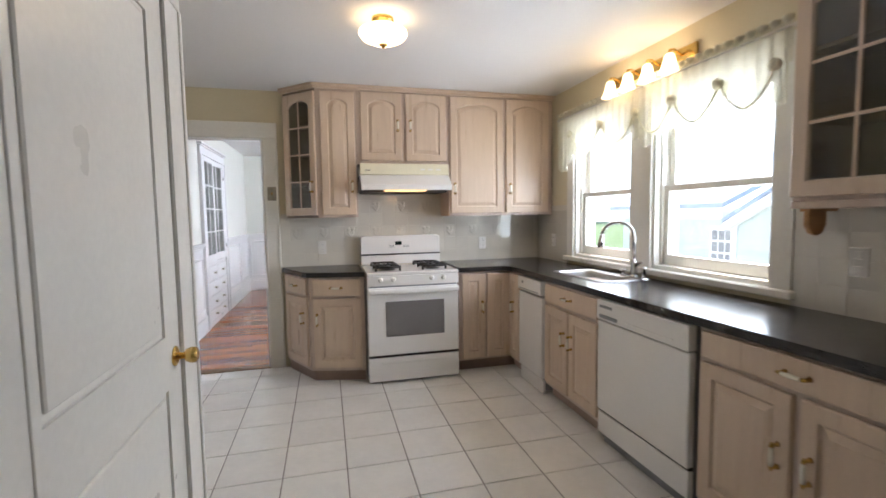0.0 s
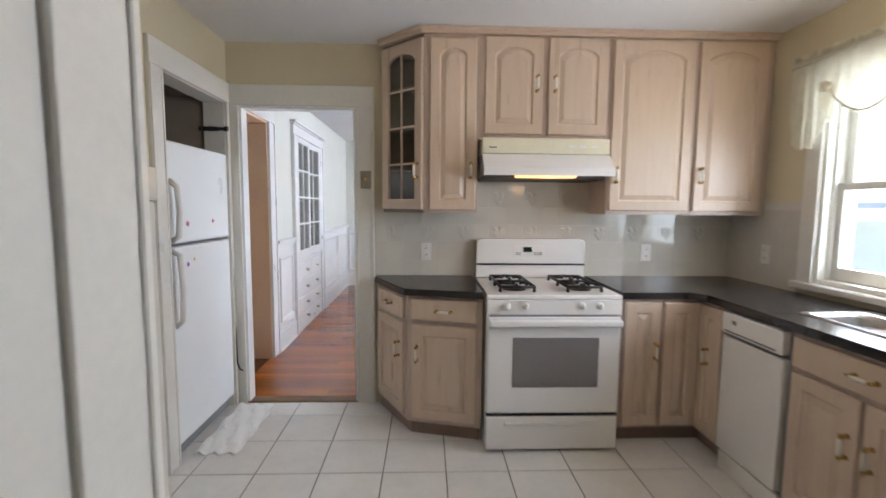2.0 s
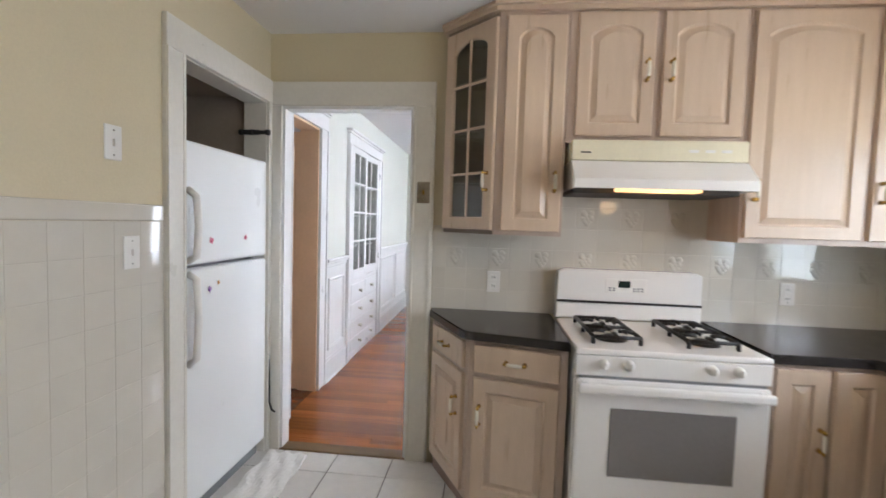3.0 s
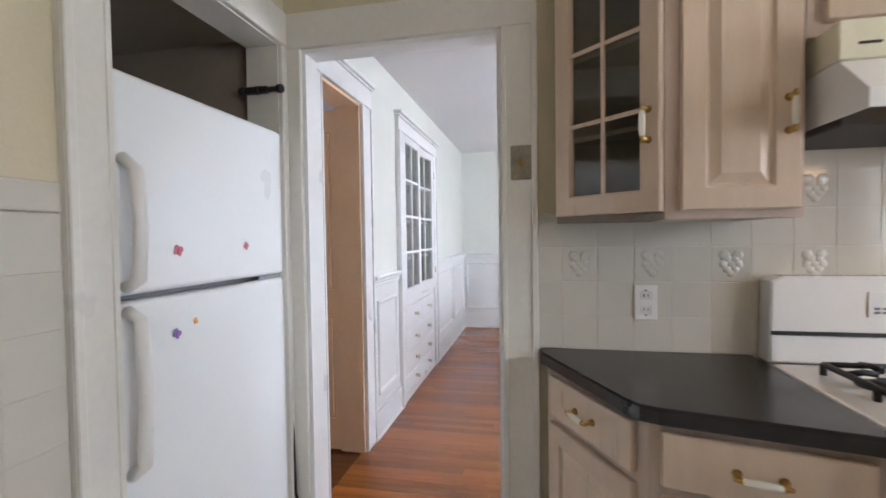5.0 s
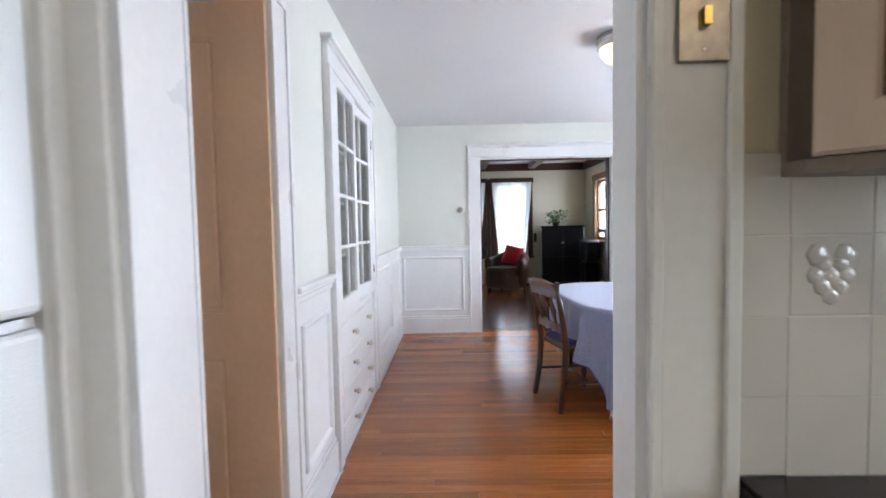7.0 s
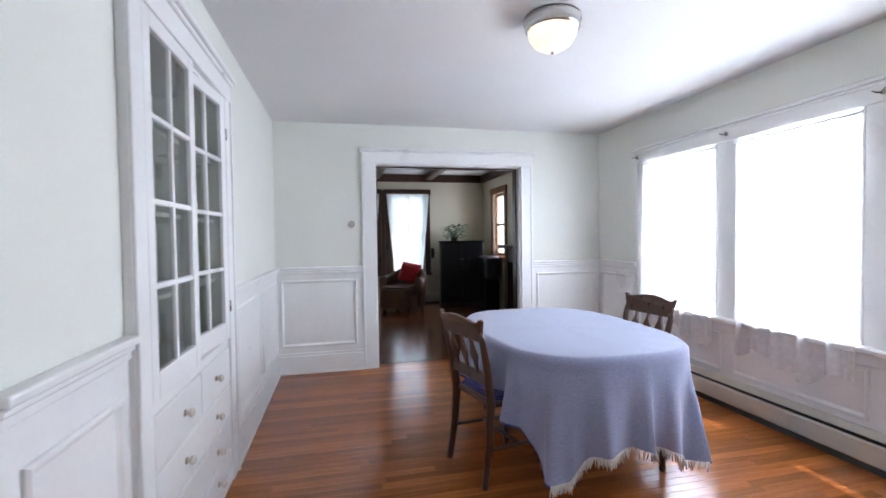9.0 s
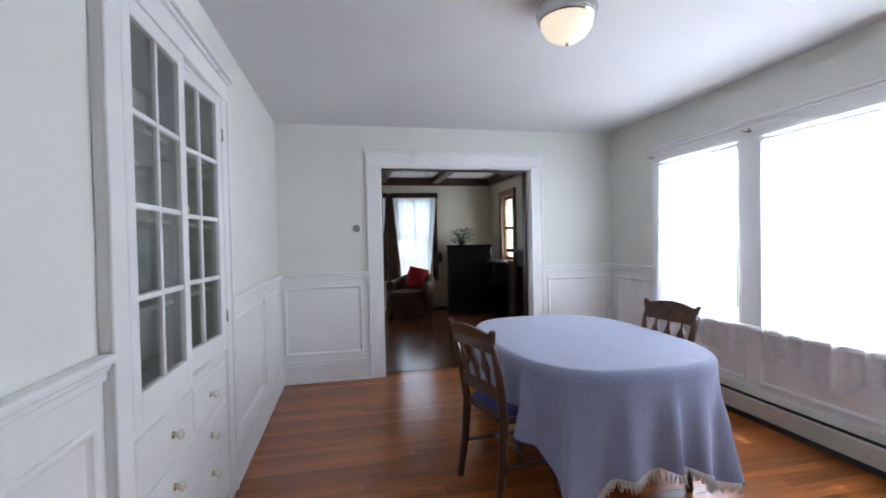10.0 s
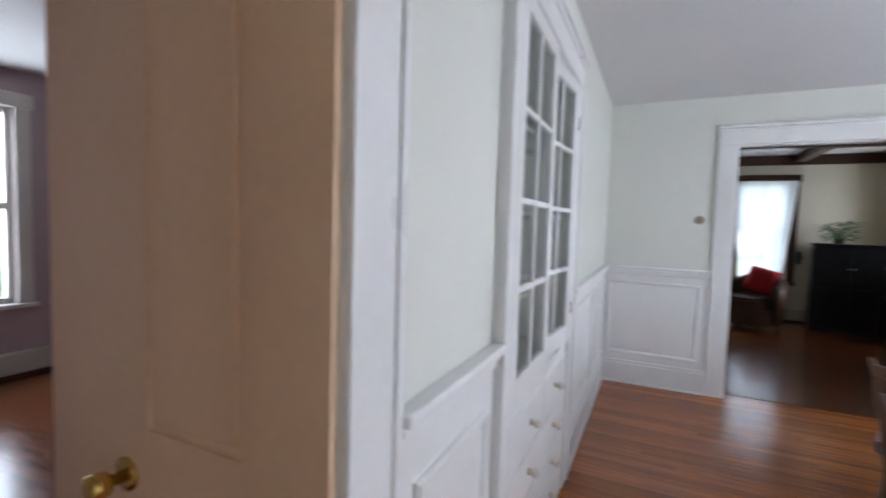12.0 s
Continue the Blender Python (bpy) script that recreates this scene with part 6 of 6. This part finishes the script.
part("cup", lathe([(0.01, 0), (0.03, 0.015), (0.028, 0.05)], 12, None, (0, -0.09, -0.02)), BLACK, sc)
mt = thing("fireplace_mantel", pose(DR + 0.02, 10.9, 0, 0, 0, -90), "dark stained fireplace mantel on the side wall", "mantel")
for x in (-0.75, 0.6):
    part("pilaster", block(x, x + 0.15, -0.16, 0, 0, 1.14, 0.006), DARK_TRIM, mt)
part("frieze", block(-0.6, 0.6, -0.15, 0, 0.9, 1.14, 0.006), DARK_TRIM, mt)
part("shelf", block(-0.85, 0.85, -0.24, 0, 1.14, 1.2, 0.01), DARK_TRIM, mt)
part("firebox", block(-0.6, 0.6, -0.05, 0, 0, 0.9), BRICK_TONE, mt)
hh = thing("baseboard_heater", pose(0.9, LF, 0), "low dark baseboard heater under the windows", "heater")
part("cover", block(-0.5, 1.0, -0.07, 0, 0.03, 0.21, 0.01), HEATER, hh)
part("foot", block(-0.5, 1.0, -0.05, 0, 0, 0.03), HEATER_DARK, hh)
hh = thing("baseboard_heater", pose(-5.65, 6.2, 0), "low beige baseboard heater in the side room", "heater")
part("cover", block(0, 0.07, -1.6, 2.4, 0.03, 0.21, 0.01), HEATER, hh)
part("foot", block(0, 0.05, -1.6, 2.4, 0, 0.03), HEATER_DARK, hh)

# ---- outdoors ----
ga = thing("garage", pose(7.6, 5.6, -0.9), "pale green clapboard garage with a gabled bay and blue-grey roof", "garage")
G0, G1, GP, GE, GZ = -3.75, 0.95, -1.40, 2.09, 3.38   # gable bay: ends, peak, eave height, peak height
part("wing_wall", block(0.14, 3.0, G1, 4.4, 0, 2.12), SIDING, ga)
part("soffit", block(-0.118, 2.5, G1 + 0.17, 4.5, 2.124, 2.32), PAINT_WHITE, ga)
part("gable_wall", prism([(G0, 0), (G1, 0), (G1, GE), (GP, GZ), (G0, GE)], -3.0, 0), SIDING, ga, "", pose(0, 0, 0, 0, 0, 90))
board = [(0, 0), (-0.022, 0.0), (-0.004, 0.12), (0, 0.12)]
for k in range(27):
    z = k * 0.12
    cut = max(0.0, (z + 0.12 - GE) / (GZ - GE))
    lo, hi = G0 + (GP - G0) * cut, G1 + (GP - G1) * cut
    if hi - lo > 0.2:
        part("clapboard", prism(board, lo, hi - 0.03), SIDING, ga, "", pose(0, 0, z))
    if z < 1.95:
        part("clapboard", prism(board, G1 + 0.1, 4.4), SIDING, ga, "", pose(0.14, 0, z))
part("corner_board", block(-0.03, 0.16, G1 - 0.03, G1 + 0.09, 0, 2.06), PAINT_WHITE, ga)
slope = (GZ - GE) / (GP - G1)
for e, s_ in ((G1 + 0.16, 1), (G0 - 0.16, -1)):
    low = GZ + slope * (GP - e) * -1 * s_ if s_ > 0 else GZ - slope * (GP - e) * -1
    part("rake_board", prism([(e, low - 0.12), (GP, GZ - 0.1), (GP, GZ + 0.06), (e, low + 0.04)], 0.02, 0.16), PAINT_WHITE, ga, "", pose(0, 0, 0, 0, 0, 90))
    part("gable_roof", prism([(e, low + 0.044), (GP, GZ + 0.064), (GP, GZ + 0.15), (e, low + 0.12)], -3.0, 0.18), ROOFING, ga, "", pose(0, 0, 0, 0, 0, 90))
part("fascia", block(-0.16, -0.12, G1 + 0.17, 4.6, 2.12, 2.32), PAINT_WHITE, ga)
part("wing_roof", prism([(-0.16, 2.324), (2.6, 3.5), (2.6, 3.62), (-0.16, 2.42)], G1 + 0.17, 4.6), ROOFING, ga)
gwin = part("window", block(0.08, 0.13, 1.06, 1.62, 1.18, 1.96), PAINT_WHITE, ga)
for a in (1.12, 1.28, 1.44):
    for b in (1.24, 1.47, 1.70):
        part("pane", block(0.074, 0.08, a, a + 0.13, b, b + 0.19), GASKET, gwin)
# added glowing wall, so the window view burns out to white
structure("backdrop", block(70, 70.5, -120, 160, -1, 60), SKY_HAZE, "glowing white backdrop added to overexpose the distant sky", "sky")


def tree(x, y, h, seed):
    rr = random.Random(seed)
    ob = thing("tree", pose(x, y, -0.9), "leafy broad green tree beyond the lawn", "tree", "garden trees")
    tr = tube([(0, 0, 0), (0.05, 0.02, h * 0.25), (0, 0.05, h * 0.5)], [0.22, 0.16, 0.1], 10)
    ends = []
    for k in range(9):
        a = k * 2.4
        b = Vector((math.cos(a) * h * 0.24, math.sin(a) * h * 0.24, h * (0.5 + 0.05 * k)))
        tube([(0, 0.02, h * (0.28 + 0.02 * k)), b * 0.6 + Vector((0, 0, h * 0.18)), b], [0.07, 0.05, 0.02], 6, tr)
        ends.append(b)
    part("trunk", tr, BARK, ob)
    lf = bmesh.new()
    for b in ends:
        for k in range(110):
            p = b + Vector((rr.gauss(0, 1), rr.gauss(0, 1), rr.gauss(0, 0.8))) * h * 0.09
            d = Vector((rr.uniform(-1, 1), rr.uniform(-1, 1), rr.uniform(-1, 0.4))).normalized() * rr.uniform(0.14, 0.26)
            s = d.orthogonal().normalized() * 0.07
            lf.faces.new([lf.verts.new(q) for q in (p, p + d * 0.5 + s, p + d, p + d * 0.5 - s)])
    tagged(part("crown", lf, TREE_LEAF, ob), kind="stuff")


tree(9.5, 22, 8, 3)
tree(-1.5, 22, 8, 4)


# ---- floor and wall pieces ----
P = 0.3325
tile_mesh = mesh_of("floor_tile", block(-P / 2 + 0.003, P / 2 - 0.003, -P / 2 + 0.003, P / 2 - 0.003, -0.006, 0.0, 0.0015), FLOOR_TILE)
for i in range(-8, 7):
    for j in range(-15, 4):
        x, y = 0.302 + P * i + P / 2, 2.572 + P * (j + 2) + P / 2
        if (KL - 0.1 if y < 3.2 else -2.05) < x < KR + 0.1 and -1.5 < y < 4.2 and not (x < CX - 0.25 and y < CY - 0.25):
            cut = min(1.0, (4.1 - (y - P / 2)) / P)
            if cut > 0.1:
                part("floor_tile", tile_mesh, None, kitchen_floor, "", pose(x, y - P * (1 - cut) / 2, 0) @ Matrix.Diagonal((1, cut, 1, 1)))

T = 0.1195
wt = mesh_of("wall_tile", block(-T / 2 + 0.0004, T / 2 - 0.0004, -0.008, 0, -T / 2 + 0.0004, T / 2 - 0.0004, 0.0010), WALL_TILE)
fruit = bmesh.new()
rr = random.Random(6)
box(fruit, -T / 2 + 0.001, T / 2 - 0.001, -0.008, 0, -T / 2 + 0.001, T / 2 - 0.001, 0.0022)
for dx, dz in ((0, -0.03), (-0.012, -0.016), (0.012, -0.016), (-0.022, 0.0), (0, 0.0), (0.022, 0.0), (-0.01, 0.016), (0.014, 0.015)):
    lathe([(0.0145, 0), (0.011, 0.0022), (0.004, 0.0036)], 8, fruit, (dx, -0.0075, dz), Matrix.Rotation(radians(90), 4, "X"))
for s in (-1, 1):
    lathe([(0.02, 0), (0.012, 0.002), (0.003, 0.0035)], 6, fruit, (s * 0.02, -0.0075, 0.03), Matrix.Rotation(radians(90), 4, "X"))
fruit_tile = mesh_of("fruit_tile", fruit, WALL_TILE)


def tiled(name, side, off, a0, a1, z0, z1, label, origin, skip=(), fruit_rows=(), zbase=0.914):
    ob = structure(name, wall_mesh("y" if side in ("-y", "+y") else "x", *sorted((off, off + (-0.0066 if side in ("-y", "-x") else 0.0066))), a0, a1, z0, z1, [s for s in skip]), GROUT_WALL, label, "wall tiling")
    n0, n1 = math.floor((a0 - origin) / T), math.ceil((a1 - origin) / T)
    m0, m1 = math.floor((z0 - zbase) / T), math.ceil((z1 - zbase) / T)
    for i in range(n0, n1):
        for j in range(m0, m1):
            lo, hi = origin + i * T, origin + (i + 1) * T
            b, t_ = zbase + j * T, zbase + (j + 1) * T
            c, d = (lo + hi) / 2, (b + t_) / 2
            if not (a0 <= c <= a1 and z0 <= d <= z1) or any(s[0] < c < s[1] and s[2] < d < s[3] for s in skip):
                continue
            raised = j in fruit_rows and i % 2 == 1
            m = on_wall(side, c, off, d)
            p = part("wall_tile", fruit_tile if raised else wt, None, ob, "raised grape relief" if raised else "", m)
            sx = (min(hi, a1) - max(lo, a0)) / T
            sz = (min(t_, z1) - max(b, z0)) / T
            if sx < 0.98 or sz < 0.98:
                p.matrix_basis = on_wall(side, (max(lo, a0) + min(hi, a1)) / 2, off, (max(b, z0) + min(t_, z1)) / 2) @ Matrix.Diagonal((sx, 1, sz, 1))


tiled("backsplash", "-y", KY, -0.162, KR, 0.916, 1.80, "glazed cream backsplash tiles with raised fruit", 0.034, [(-0.2, 0.51, 1.36, 2), (1.31, 2.4, 1.36, 2)], (2, 4))
tiled("backsplash_window", "-x", KR, -0.4, KY - 0.01, 0.916, 1.44, "glazed cream tiles beside the windows", 0.034, [(1.445, 3.515, 0.9, 1.5)])
tiled("wall_tiling", "+x", KL, CY, 3.226, 0.0, 1.375, "glazed cream tile wainscot on the kitchen wall", 3.226, [], (), 0.06)
solid("tile_cap", block(KL, KL + 0.013, CY, 3.226, 1.377, 1.44, 0.006, 2), WALL_TILE, "glazed cream cap tile row", "tile", kind="structure")

rng = random.Random(9)
plank_mesh = {}
W_ = 0.0575
y = 4.199
while y < DF + 0.1:
    x = DL - 0.015 - rng.random() * 1.2
    while x < DR:
        ln = rng.choice((0.9, 1.2, 1.5, 1.9, 2.3))
        a, b = max(x, DL - 0.018), min(x + ln, DR + 0.04)
        if y > DF - 0.03:
            a, b = max(a, -0.226), min(b, 1.37)
        if b - a > 0.03:
            key = round(b - a, 2)
            if key not in plank_mesh:
                plank_mesh[key] = mesh_of("plank", block(-key / 2 + 0.0006, key / 2 - 0.0006, 0.0004, W_ - 0.0004, -0.006, 0.0, 0.0008), OAK_FLOOR)
            part("plank", plank_mesh[key], None, dining_floor, "", pose((a + b) / 2, y, 0))
        x += ln
    y += W_
